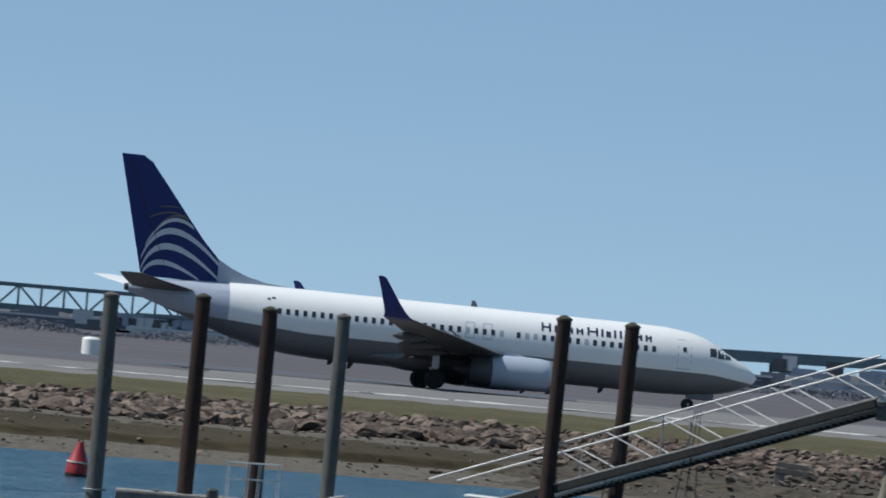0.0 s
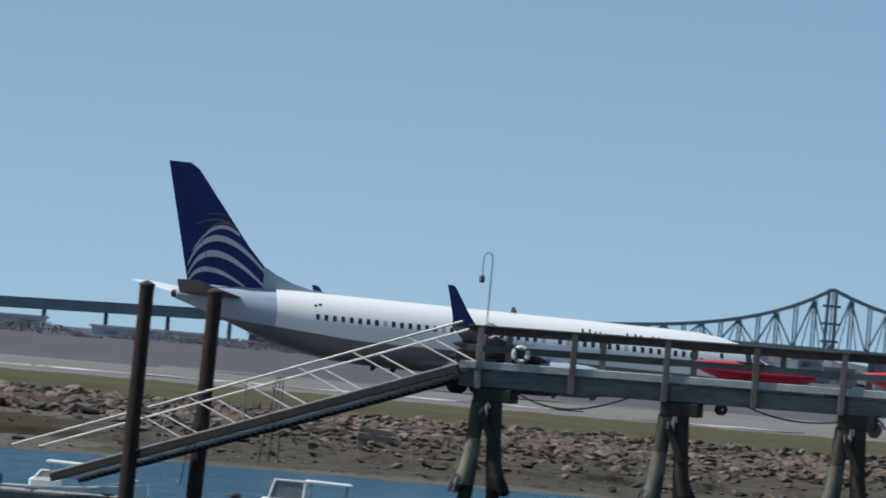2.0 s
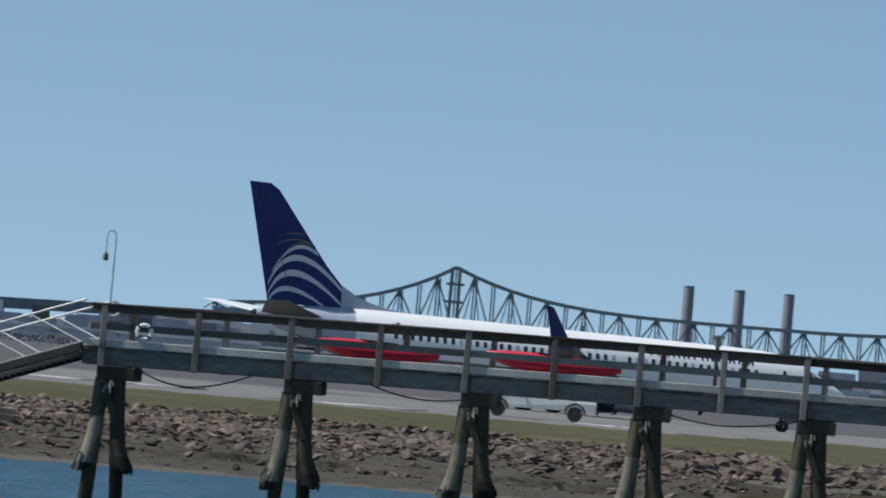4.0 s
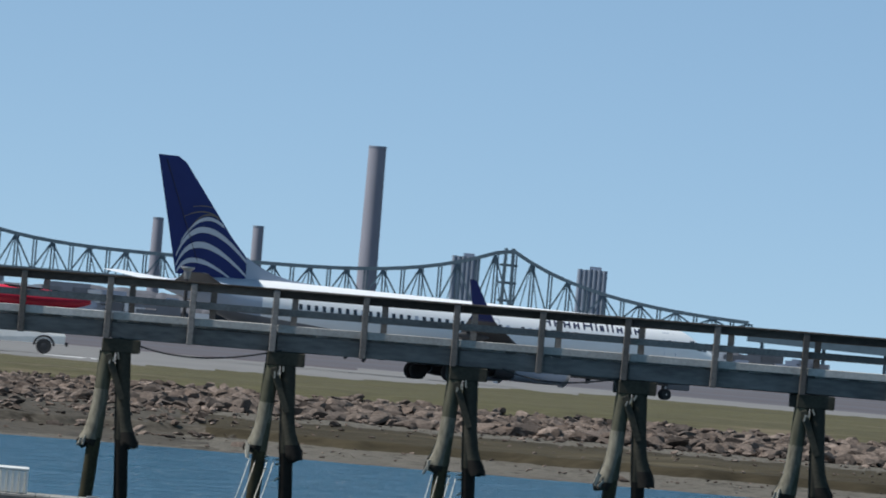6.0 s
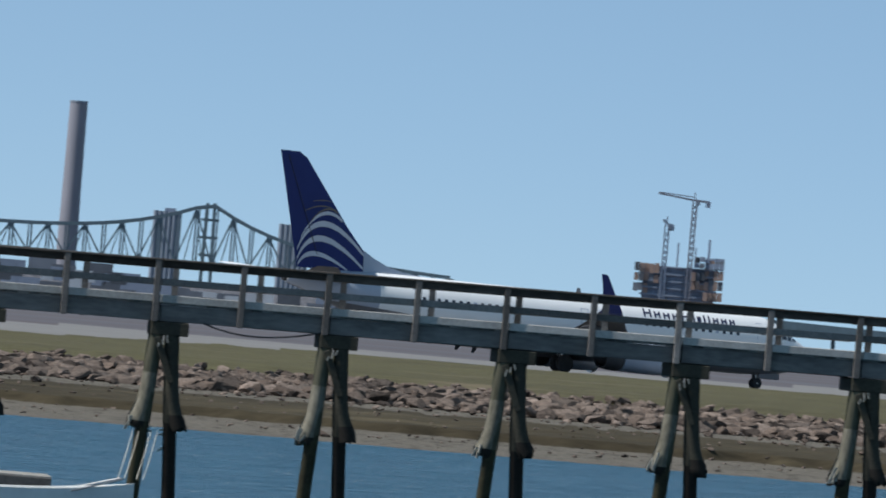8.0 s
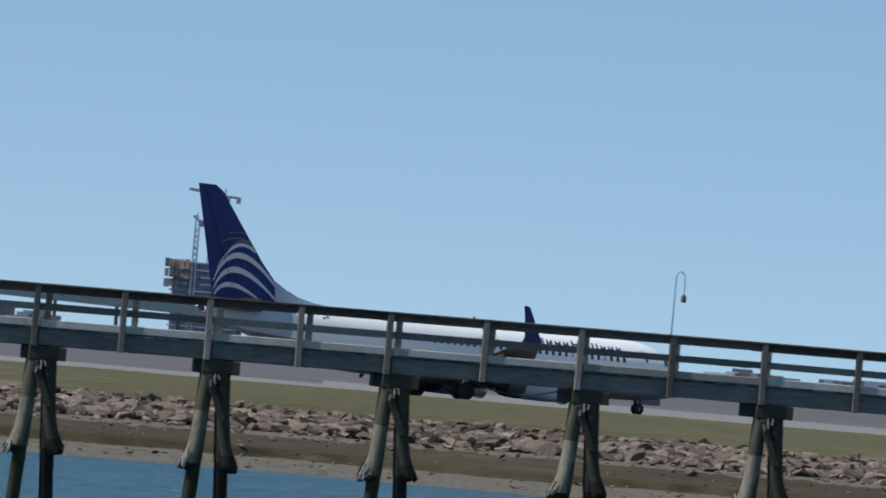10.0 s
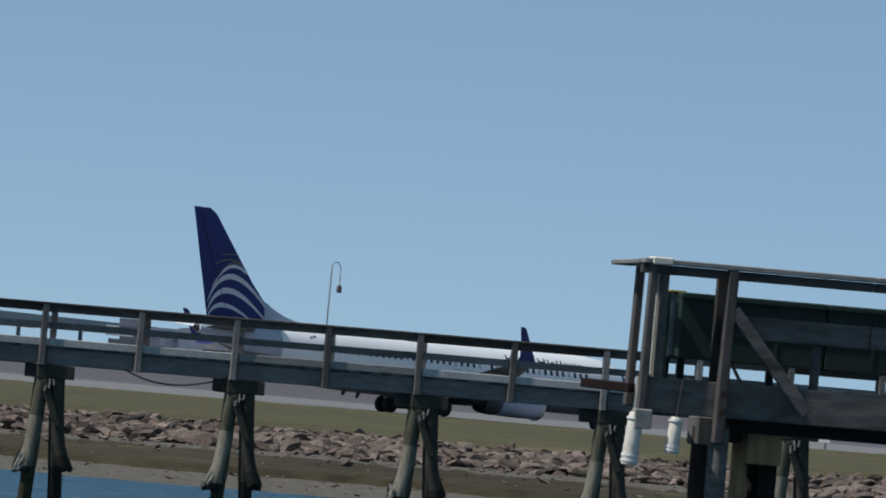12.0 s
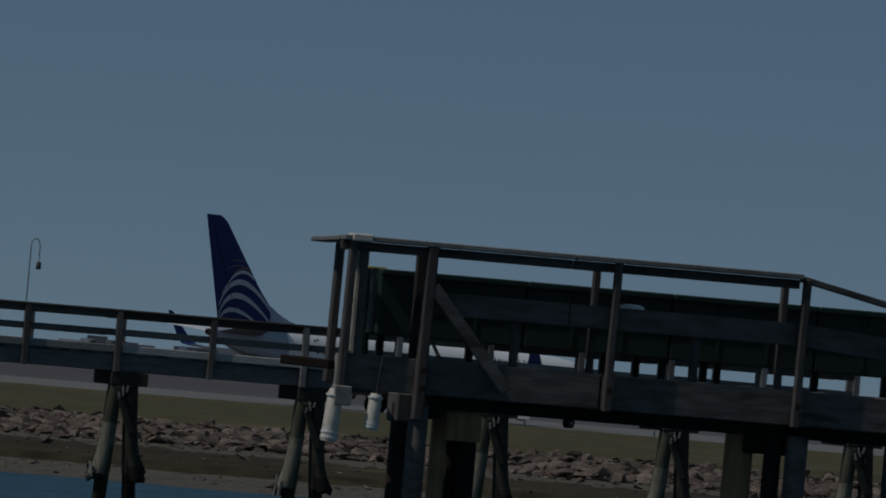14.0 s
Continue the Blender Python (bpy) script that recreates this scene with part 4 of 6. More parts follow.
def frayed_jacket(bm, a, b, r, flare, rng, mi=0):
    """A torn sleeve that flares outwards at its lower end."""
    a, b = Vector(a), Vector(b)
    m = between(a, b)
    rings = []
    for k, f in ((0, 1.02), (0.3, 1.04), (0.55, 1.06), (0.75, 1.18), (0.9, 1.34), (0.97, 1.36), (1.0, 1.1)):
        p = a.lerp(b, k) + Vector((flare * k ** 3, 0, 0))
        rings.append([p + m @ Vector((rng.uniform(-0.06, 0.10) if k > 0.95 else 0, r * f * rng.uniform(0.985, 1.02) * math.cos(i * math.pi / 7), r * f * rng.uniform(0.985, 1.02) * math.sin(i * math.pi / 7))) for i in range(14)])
    # rings from mi downwards take the second, black material
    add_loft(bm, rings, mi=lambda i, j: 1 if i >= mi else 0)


def build_pier():
    pier = thing("pier", "long weathered timber pier with plank rails on raking green piles", "pier")
    xs = [px(a) for a in BENTS]
    x0, x1 = xs[0] - 0.55, xs[-1] + 1.0
    W = 2.2
    rng = random.Random(3)
    # bents: cap, two raking piles, frayed jackets, cross brace
    for i, x in enumerate(xs):
        bm = bmesh.new()
        # cap timber is dark, with the deck's shade put into its colour
        add_box(bm, (x + 0.24, PY + W / 2, 4.18), (0.84, W + 0.3, 0.30), bevel=0.02)
        part("pile_cap", bm, DARK_PILE, pier)
        for y in (PY + 0.03, PY + W - 0.25):
            near = y < PY + 1
            for sgn in (-1, 1):
                k = y / PY
                top = Vector(((x + 0.13 + 0.175 * sgn) * k, y, 4.05))
                foot = Vector(((x + 0.12 + 0.55 * sgn + rng.uniform(-0.04, 0.04)) * k, y, -2.0))
                bm = bmesh.new()
                q = top.lerp(foot, 0.32)
                ends_ = ((top, 0.168), (q, 0.163), (q - Vector((0, 0, 0.02)), 0.15), (foot, 0.145))
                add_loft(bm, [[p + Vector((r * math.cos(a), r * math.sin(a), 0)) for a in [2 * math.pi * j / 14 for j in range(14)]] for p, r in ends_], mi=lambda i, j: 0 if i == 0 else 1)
                # sun and shade by material: left pile in lit tones, right one darkened
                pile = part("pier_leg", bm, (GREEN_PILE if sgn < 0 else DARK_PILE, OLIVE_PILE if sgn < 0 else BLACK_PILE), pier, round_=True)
                bm = bmesh.new()
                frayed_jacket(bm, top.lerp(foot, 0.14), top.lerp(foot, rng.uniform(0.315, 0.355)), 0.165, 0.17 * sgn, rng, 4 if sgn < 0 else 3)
                part("jacket", bm, (SUNLIT_JACKET if sgn < 0 else DARK_PILE, BLACK_PILE), pile, "frayed pile jacket", True)
                if sgn < 0 and near:
                    bm = bmesh.new()
                    k = top.lerp(foot, 0.335) + Vector((-0.1, 0, 0))
                    for _ in range(3):
                        add_beam(bm, k + Vector((rng.uniform(-0.22, -0.05), -0.2, rng.uniform(0.05, 0.4))), k + Vector((rng.uniform(-0.30, -0.14), -0.24, rng.uniform(-0.12, 0.0))), 0.02, 0.05)
                    part("frayed_strip", bm, JACKET, pile, "pale torn jacket strip")
        bm = bmesh.new()
        add_beam(bm, (x - 0.02, PY - 0.17, 3.98), (x + 0.36, PY - 0.17, 3.0), 0.06, 0.15, 0.01)
        part("brace", bm, DARK_PILE, pier)
        for k in range(3):
            bm = bmesh.new()
            add_box(bm, (x + 0.02 + 0.09 * k, PY - 0.21, 3.82 + 0.07 * k), (0.035, 0.03, rng.uniform(0.10, 0.18)), Euler((0, rng.uniform(-0.4, 0.4), 0)).to_matrix())
            part("bracket", bm, JACKET, pier, "pale peeling bracket")
    # stringers and fascia, one length per bay
    ends = [x0] + xs[1:-1] + [x1]
    for i in range(len(ends) - 1):
        a, b = ends[i], ends[i + 1]
        for y in (PY, PY + W / 2, PY + W):
            bm = bmesh.new()
            add_beam(bm, (a + 0.01, y, 4.52 + rng.uniform(-0.015, 0.015)), (b - 0.01, y, 4.52 + rng.uniform(-0.015, 0.015)), 0.12, 0.36, 0.012)
            part("stringer", bm, STRINGER_TIMBER, pier)
        for y in (PY - 0.09, PY + W + 0.09):
            bm = bmesh.new()
            add_beam(bm, (a + 0.01, y, 4.835), (b - 0.01, y, 4.835 + rng.uniform(-0.01, 0.01)), 0.16, 0.17, 0.012)
            part("kerb_timber", bm, KERB_TIMBER, pier, "pale kerb timber")
    # deck boards: one mesh shared by all
    bm = bmesh.new()
    add_box(bm, (0, 0, 0), (0.235, W + 0.1, 0.06), bevel=0.006)
    board = mesh_of("deck_board", bm, DECK_TIMBER)
    x = x0 + 0.12
    while x < x1:
        ob = new("deck_board", board)
        ob.parent, ob.location = pier, (x, PY + W / 2, 4.735 + rng.uniform(-0.004, 0.004))
        x += 0.245
    # rails: posts every half bay, three boards
    for y, out in ((PY - 0.10, -1), (PY + W + 0.10, 1)):
        posts = []
        for i in range(len(xs) - 1):
            posts += [xs[i], (xs[i] + xs[i + 1]) / 2]
        posts.append(xs[-1])
        shift = 0.0 if out < 0 else 0.48
        for x in posts:
            bm = bmesh.new()
            add_box(bm, (x - 0.1 + shift + rng.uniform(-0.02, 0.02), y + out * 0.07, 5.0), (0.14, 0.13, 1.36), Euler((0, rng.uniform(-0.012, 0.012), 0)).to_matrix(), 0.012)
            part("rail_post", bm, OLD_TIMBER, pier)
        for i in range(0, len(posts) - 1, 2):
            a, b = posts[i] + (0 if i else -0.4), posts[min(i + 2, len(posts) - 1)]
            for z, h, w in ((5.60, 0.17, 0.045), (5.20, 0.15, 0.045)):
                bm = bmesh.new()
                add_beam(bm, (a, y, z + rng.uniform(-0.01, 0.01)), (b - 0.01, y, z + rng.uniform(-0.01, 0.01)), w, h, 0.006)
                part("rail_board", bm, DARK_TIMBER if z > 5.4 else OLD_TIMBER, pier)
            bm = bmesh.new()
            add_beam(bm, (a, y + out * 0.03, 5.695), (b - 0.01, y + out * 0.03, 5.695), 0.22, 0.045, 0.006)
            part("hand_rail", bm, DARK_TIMBER, pier)
    # hoses slung under the deck
    for i, (a, b, dip) in enumerate(((-3.9, -3.1, 0.35), (-2.3, -1.4, 0.25), (-0.4, 0.7, 0.3), (2.2, 3.0, 0.2), (7.2, 7.9, 0.25))):
        bm = bmesh.new()
        rings = []
        for k in range(15):
            u = k / 14
            p = Vector((px(a + (b - a) * u), PY - 0.09, 4.36 - dip * 4 * u * (1 - u) * (1.2 - 0.4 * u)))
            rings.append([p + Vector((0, 0.022 * math.cos(q), 0.022 * math.sin(q))) for q in [j * math.pi / 3 for j in range(6)]])
        add_loft(bm, rings)
        part("slung_hose", bm, RUBBER, pier, "sagging black hose")
    # the pier climbs gently along its length
    done = set()
    for o in pier.children_recursive:
        if o.data.name == board.name:
            o.location.z += grade(o.location.x)
        elif o.data.name not in done:
            done.add(o.data.name)
            for v in o.data.vertices:
                v.co.z += grade(v.co.x) * min(1, max(0, v.co.z / 4))


def grade(x):
    return float(np.interp(x, [-14, -4, 4, 30], [-0.13, -0.03, 0.0, 0.08]))


build_pier()
# ---- things on and round the pier ----
def gooseneck_lamp(az, top_el, way=1):
    x, z = px(az), 4.77 + grade(px(az))
    lamp = thing("pier_lamp", "slender gooseneck lamp post with a hanging lantern on the pier", "lamp post", (x, PY + 0.35, z), "pier lamps")
    h = EYE + PY * math.tan(radians(top_el)) - z
    bm = bmesh.new()
    add_tube(bm, (0, 0, 0), (0.02, 0, h - 0.16), 0.019, 0.013, 10)
    pts = [Vector((0.02 + way * (0.1 - 0.1 * math.cos(a)), 0, h - 0.16 + 0.16 * math.sin(a))) for a in [math.pi * i / 10 for i in range(11)]] + [Vector((0.02 + way * 0.2, 0, h - 0.5))]
    for p, q in zip(pts, pts[1:]):
        add_tube(bm, p, q, 0.011, seg=8)
    part("pole", bm, GALVANISED, lamp, round_=True)
    bm = bmesh.new()
    add_lathe(bm, [(h - 0.68, 0.04), (h - 0.66, 0.06), (h - 0.54, 0.055), (h - 0.50, 0.02)], 14, "z", (0.02 + way * 0.2, 0, 0))
    part("lantern", bm, DARK_STEEL, lamp, "dark hanging lantern", True)
    bm = bmesh.new()
    add_box(bm, (0, 0, 0.02), (0.16, 0.16, 0.04), bevel=0.008)
    part("base_plate", bm, GALVANISED, lamp)


gooseneck_lamp(-4.115, 0.71, -1)
gooseneck_lamp(8.55, 0.71)


def build_lifebuoy():
    x = px(-3.855)
    ring = thing("lifebuoy", "white lifebuoy ring hung on the pier rail", "lifebuoy", (x, PY - 0.178, 5.02))
    bm = bmesh.new()
    rings = []
    for i in range(24):
        a = 2 * math.pi * i / 24
        rings.append([Vector(((0.155 + 0.05 * math.cos(b)) * math.cos(a), 0.05 * math.sin(b), (0.155 + 0.05 * math.cos(b)) * math.sin(a))) for b in [2 * math.pi * k / 10 for k in range(10)]])
    add_loft(bm, rings + [rings[0]], caps=False)
    bmesh.ops.remove_doubles(bm, verts=bm.verts, dist=0.001)
    body = part("ring_body", bm, WHITE_GEL, ring, round_=True)
    for k in range(4):
        a = math.pi / 4 + k * math.pi / 2
        bm = bmesh.new()
        add_box(bm, (0.155 * math.cos(a), 0, 0.155 * math.sin(a)), (0.125, 0.115, 0.05), Euler((0, -a, 0)).to_matrix(), 0.01)
        part("band", bm, DARK_STEEL, body, "dark band")


build_lifebuoy()


def kayak(a0, a1, y, z, tilt, label):
    """A kayak lying on the pier: a hull pointed at both ends with a cockpit."""
    x0, x1 = px(a0), px(a1)
    L = x1 - x0
    k = thing("kayak", label, "kayak", pose((x0 + x1) / 2, y, z, 0, tilt, 0), "kayaks on the pier")
    bm = bmesh.new()
    rings = []
    n = 18
    for i in range(n + 1):
        u = -1 + 2 * i / n
        w = 0.34 * (1 - abs(u) ** 2.4) + 0.012
        rise = 0.12 * abs(u) ** 3
        rings.append([Vector((u * L / 2, w * math.cos(b), 0.26 + rise * 0.6 + 0.225 * (1 - 0.72 * abs(u) ** 3) * math.sin(b))) for b in [2 * math.pi * j / 14 for j in range(14)]])
    add_loft(bm, rings)
    hull = part("hull", bm, RED_HULL, k, round_=True)
    bm = bmesh.new()
    rings = []
    for i in range(20):
        a = 2 * math.pi * i / 20
        rings.append([Vector((0.42 * math.cos(a) * f, 0.22 * math.sin(a) * f, 0.46 + dz)) for f, dz in ((1.0, 0.0), (1.06, 0.035), (0.95, 0.04), (0.9, 0.0))])
    add_loft(bm, rings + [rings[0]], caps=False)
    part("cockpit_rim", bm, DARK_STEEL, hull, "black cockpit rim")
    bm = bmesh.new()
    add_box(bm, (0, 0, 0.45), (0.7, 0.36, 0.02), bevel=0.009)
    part("seat", bm, RUBBER, hull)
    for s in (-1, 1):
        bm = bmesh.new()
        add_tube(bm, (s * L * 0.44, -0.05, 0.45), (s * L * 0.44, 0.05, 0.45), 0.02, seg=8)
        part("grab_handle", bm, RUBBER, hull)


kayak(-2.70, -1.86, PY + 0.55, 4.76, 2.6, "bright red kayak lying on the pier deck")
kayak(-1.55, -0.62, PY + 0.60, 4.80, 2.4, "bright red kayak lying on the pier deck behind the rail")


def kayak_rest(az):
    x = px(az)
    r = thing("kayak_rest", "low timber trestle under a kayak", "trestle", (x, PY + 0.6, 4.765 + grade(x)), "kayak rests")
    bm = bmesh.new()
    add_box(bm, (0, 0, 0.035), (0.12, 0.8, 0.07), bevel=0.01)
    part("bearer", bm, OLD_TIMBER, r)


for az_ in (-2.55, -2.02, -1.36, -0.82):
    kayak_rest(az_)


def build_floodlight():
    x = px(0.02)
    f = thing("pier_floodlight", "pale floodlight cup on a short dark post above the rail", "lamp", (x, PY + 0.3, 4.77), )
    bm = bmesh.new()
    add_tube(bm, (0, 0, 0), (0, 0, 1.0), 0.045, seg=10)
    part("post", bm, DARK_STEEL, f)
    bm = bmesh.new()
    add_lathe(bm, [(0.98, 0.05), (1.02, 0.07), (1.16, 0.085), (1.22, 0.15), (1.25, 0.15), (1.24, 0.09)], 12)
    part("cup", bm, ALUMINIUM, f, "pale lamp cup", True)


build_floodlight()


# ---- gangway, mooring piles, floats and boats ----
def build_gangway():
    top, foot = Vector((px(-4.18), PY + 0.1, 4.62)), at(-7.06, 192, 1.14)
    way = foot - top
    toe = foot - way.normalized() * 0.8
    side = Vector((-way.y, way.x, 0)).normalized() * 0.62
    up = Vector((0, 0, 1))
    g = thing("gangway", "long aluminium gangway with open truss rails sloping down to the float", "gangway")
    for s in (-1, 1):
        o = side * s
        bm = bmesh.new()
        add_beam(bm, top + o - up * 0.03, toe + o - up * 0.03, 0.12, 0.17, 0.015)
        part("side_beam", bm, DARK_RAIL, g, "dark lower side beam")
        bm = bmesh.new()
        add_beam(bm, top + o + up * 0.08, toe + o + up * 0.08, 0.13, 0.045, 0.01)
        part("beam_cap", bm, KERB_TIMBER, g, "pale cap strip along the side beam")
        bm = bmesh.new()
        add_tube(bm, top + o + up * 1.02, foot + o + up * 0.98 + way.normalized() * 0.35, 0.026, seg=10)
        part("hand_rail", bm, ALUMINIUM, g, round_=True)
        n = 8
        for i in range(n):
            a, b = top.lerp(foot, (i + 0.02) / n) + o, top.lerp(foot, (i + 0.9) / n) + o
            if i < 6:
                bm = bmesh.new()
                add_tube(bm, a + up * 0.08, top.lerp(foot, (i + 0.98) / n) + o + up * 1.0, 0.018, seg=8)
                part("truss_diagonal", bm, ALUMINIUM, g)
            if i in (3, 5):
                bm = bmesh.new()
                add_tube(bm, b + up * 0.05, b + up * 1.0, 0.02, seg=8)
                part("stanchion", bm, GALVANISED, g)
    for i in range(60):
        c = top.lerp(toe, (i + 0.5) / 60) - up * 0.03
        bm = bmesh.new()
        add_beam(bm, c - side, c + side, way.length / 60 - 0.02, 0.04)
        part("tread", bm, ALUMINIUM, g)
    for k in (0.44, 0.62):  # slack lines hung beneath
        c = top.lerp(foot, k)
        bm = bmesh.new()
        for q in range(3):
            add_tube(bm, c + side * (q - 1) * 0.2 + up * 1.0, c + side * (q - 1) * 0.3 + way.normalized() * 0.15 * q - up * 0.9, 0.012, seg=6)
        part("slack_line", bm, DARK_STEEL, g, "dark hanging line")
    bm = bmesh.new()  # hoop at the head
    p = top + up * 1.02 - side
    pts = [p + Vector((0.02 + 0.16 * math.sin(a), 0, -0.16 + 0.16 * math.cos(a))) for a in [math.pi * i / 10 for i in range(11)]]
    for a, b in zip(pts, pts[1:]):
        add_tube(bm, a, b, 0.03, seg=8)
    part("rail_hoop", bm, ALUMINIUM, g, round_=True)


build_gangway()


def mooring_pile(az, d, el, r, lean, pale):
    z = EYE + d * math.tan(radians(el))
    p = thing("mooring_pile", "weathered grey timber mooring pile with a cone cap" if pale else "dark brown timber mooring pile with a cone cap", "pile", at(az, d, -2), "mooring piles")
    h = z + 2
    bm = bmesh.new()
    rings = []
    rng = random.Random(int(az * 100))
    for i in range(9):
        k = i / 8
        rings.append([Vector((lean * (1 - k) * -1 + r * (1.12 - 0.12 * k) * rng.uniform(0.96, 1.04) * math.cos(a), r * (1.12 - 0.12 * k) * math.sin(a), h * k)) for a in [2 * math.pi * j / 14 for j in range(14)]])
    add_loft(bm, rings)
    shaft = part("shaft", bm, GREY_PILE if pale else BROWN_PILE, p, round_=True)
    bm = bmesh.new()
    add_lathe(bm, [(h - 0.02, r * 1.12), (h + 0.03, r * 1.1), (h + 0.10, r * 0.35), (h + 0.11, 0.02)], 14)
    part("cap", bm, GREY_PILE if pale else DARK_PILE, shaft, "weathered cone cap", True)
    bm = bmesh.new()
    zf = 2 + 0.55
    for i in range(16):
        a = 2 * math.pi * i / 16
        b = 2 * math.pi * (i + 1) / 16
        add_tube(bm, (-lean * 0.6 + 1.5 * r * math.cos(a), 1.5 * r * math.sin(a), zf), (-lean * 0.6 + 1.5 * r * math.cos(b), 1.5 * r * math.sin(b), zf), 0.025, seg=6)
    part("guide_hoop", bm, GALVANISED, p)


for az_, d_, el_, r_, lean_, pale_ in ((-9.49, 222, 0.195, 0.20, 0.05, True), (-8.87, 223, 0.235, 0.20, 0.10, False), (-8.41, 221, 0.185, 0.20, 0.06, False), (-7.91, 222, 0.18, 0.18, 0.10, True),
                                      (-6.42, 190, 0.29, 0.165, 0.14, False), (-5.955, 191, 0.28, 0.165, 0.16, False)):
    mooring_pile(az_, d_, el_, r_, lean_, pale_)


def float_dock(az0, az1, d, deep, top, label):
    mid = (az0 + az1) / 2
    w = d * radians(az1 - az0)
    f = thing("float_dock", label, "floating dock", pose(*at(mid, d, 0), 0, 0, -mid), "floating docks")
    n = int(w / 0.3)
    for i in range(n):
        bm = bmesh.new()
        add_box(bm, (-w / 2 + w * (i + 0.5) / n, 0, top - 0.03), (w / n - 0.015, deep, 0.05), bevel=0.006)
        part("deck_board", bm, FLOAT_TIMBER, f)
    for y in (-deep / 2, deep / 2):
        bm = bmesh.new()
        add_box(bm, (0, y, top - 0.16), (w, 0.09, 0.24), bevel=0.01)
        part("fascia", bm, OLD_TIMBER, f)
    for i in range(int(w / 2.2)):
        bm = bmesh.new()
        add_box(bm, (-w / 2 + 1.1 + 2.2 * i, 0, (top - 0.12) / 2 - 0.15), (1.5, deep - 0.3, top + 0.2), bevel=0.05)
        part("float_drum", bm, RUBBER, f)
    for x in (-w * 0.35, w * 0.1, w * 0.4):
        bm = bmesh.new()
        add_box(bm, (x, -deep / 2 + 0.2, top + 0.05), (0.28, 0.07, 0.05), bevel=0.01)
        add_box(bm, (x, -deep / 2 + 0.2, top + 0.015), (0.08, 0.07, 0.04))
        part("cleat", bm, GALVANISED, f)


float_dock(-9.35, -7.5, 222.6, 2.6, 0.62, "bleached timber floating dock beside the mooring piles")
float_dock(-8.1, -6.4, 192.5, 2.6, 1.02, "bleached timber floating dock at the gangway's foot")
float_dock(-3.1, 1.25, 181.5, 2.4, 0.86, "dark wet-sided timber floating dock under the pier")


def skiff(az, d, yaw, L, cabin, label):
    b = thing("motor_boat", label, "boat", pose(*at(az, d, 0), 0, 0, -az + yaw), "small white boats")
    bm = bmesh.new()
    rings = []
    for i in range(13):
        u = i / 12
        w = 0.85 * (1 - max(0, (u - 0.45) / 0.55) ** 2.2) + 0.02
        sheer = 0.62 + 0.28 * u * u
        rings.append([Vector(((u - 0.5) * L, y * w, z)) for y, z in ((-1, sheer), (-0.92, 0.1), (-0.45, -0.18), (0, -0.26 + 0.3 * max(0, u - 0.8)), (0.45, -0.18), (0.92, 0.1), (1, sheer), (0.9, sheer), (0.8, 0.2), (-0.8, 0.2), (-0.9, sheer))])
    add_loft(bm, rings)
    hull = part("hull", bm, WHITE_GEL, b, round_=True)
    bm = bmesh.new()
    add_box(bm, (-L * 0.1, 0, 0.35), (0.3, 1.4, 0.05), bevel=0.01)
    part("thwart", bm, OLD_TIMBER, hull)
    if cabin:
        f0, f1, r0, r1, zf, zr = cabin  # windscreen from f0 to f1, canopy from r0 to r1
        bm = bmesh.new()
        add_box(bm, ((f0 + f1) / 2, 0, 0.72), (f1 - f0 + 0.3, 1.1, 0.28), bevel=0.06)
        con = part("console", bm, WHITE_GEL, b)
        bm = bmesh.new()
        quad = [Vector((f0, -0.5, 0.84)), Vector((f1, -0.5, 0.84)), Vector((f1 + 0.03, -0.42, zf)), Vector((f0 + 0.14, -0.42, zf))]
        for p, q in zip(quad, quad[1:] + quad[:1]):
            add_tube(bm, p, q, 0.032, seg=8)
        part("windscreen_frame", bm, WHITE_GEL, con)
        bm = bmesh.new()
        add_loft(bm, [[p + Vector((0, e, 0)) for p in quad] for e in (-0.006, 0.006)])
        part("windscreen", bm, GALVANISED, con, "grey acrylic windscreen")
        bm = bmesh.new()
        add_box(bm, ((r0 + r1) / 2, 0, zr - 0.04), (r1 - r0, 1.1, 0.08), Euler((0, 0.03, 0)).to_matrix(), bevel=0.03)
        roof = part("canopy", bm, WHITE_GEL, b, "white boat canopy")
        for x in (r0 + 0.12, r1 - 0.12):
            for y in (-0.45, 0.45):
                bm = bmesh.new()
                add_tube(bm, (x, y, 0.4), (x, y, zr - 0.05), 0.018, seg=6)
                part("canopy_post", bm, GALVANISED, roof)
    bm = bmesh.new()
    add_box(bm, (-L * 0.5 - 0.1, 0, 0.65), (0.3, 0.3, 0.5), bevel=0.06)
    add_box(bm, (-L * 0.5 - 0.1, 0, 0.1), (0.14, 0.1, 0.8))
    part("outboard", bm, DARK_STEEL, b, "dark outboard motor")
    for y in (-0.9, 0.9):
        bm = bmesh.new()
        add_tube(bm, (L * 0.1, y, 0.66), (L * 0.42, y * 0.5, 0.98), 0.02, seg=6)
        part("grab_rail", bm, GALVANISED, b)
    return b


skiff(-5.2, 216, 3, 3.6, (-1.08, -0.2, -0.12, 1.05, 1.33, 1.37), "small white motor boat with windscreen and canopy moored by the float")
skiff(-6.8, 217, -4, 3.8, (-0.98, -0.5, -0.72, 0.42, 1.05, 1.32), "small white canopied boat beside the gangway's foot")
railed = skiff(-8.2, 218.5, 4, 3.6, False, "small white open boat with a thin rail cage")
for x_ in (-1.55, -1.05, -0.75, -0.25):
    for y_ in (-0.45, 0.45):
        bm_ = bmesh.new()
        add_tube(bm_, (x_, y_, 0.5), (x_ + 0.03, y_, 1.62), 0.016, seg=6)
        part("cage_post", bm_, ALUMINIUM, railed)
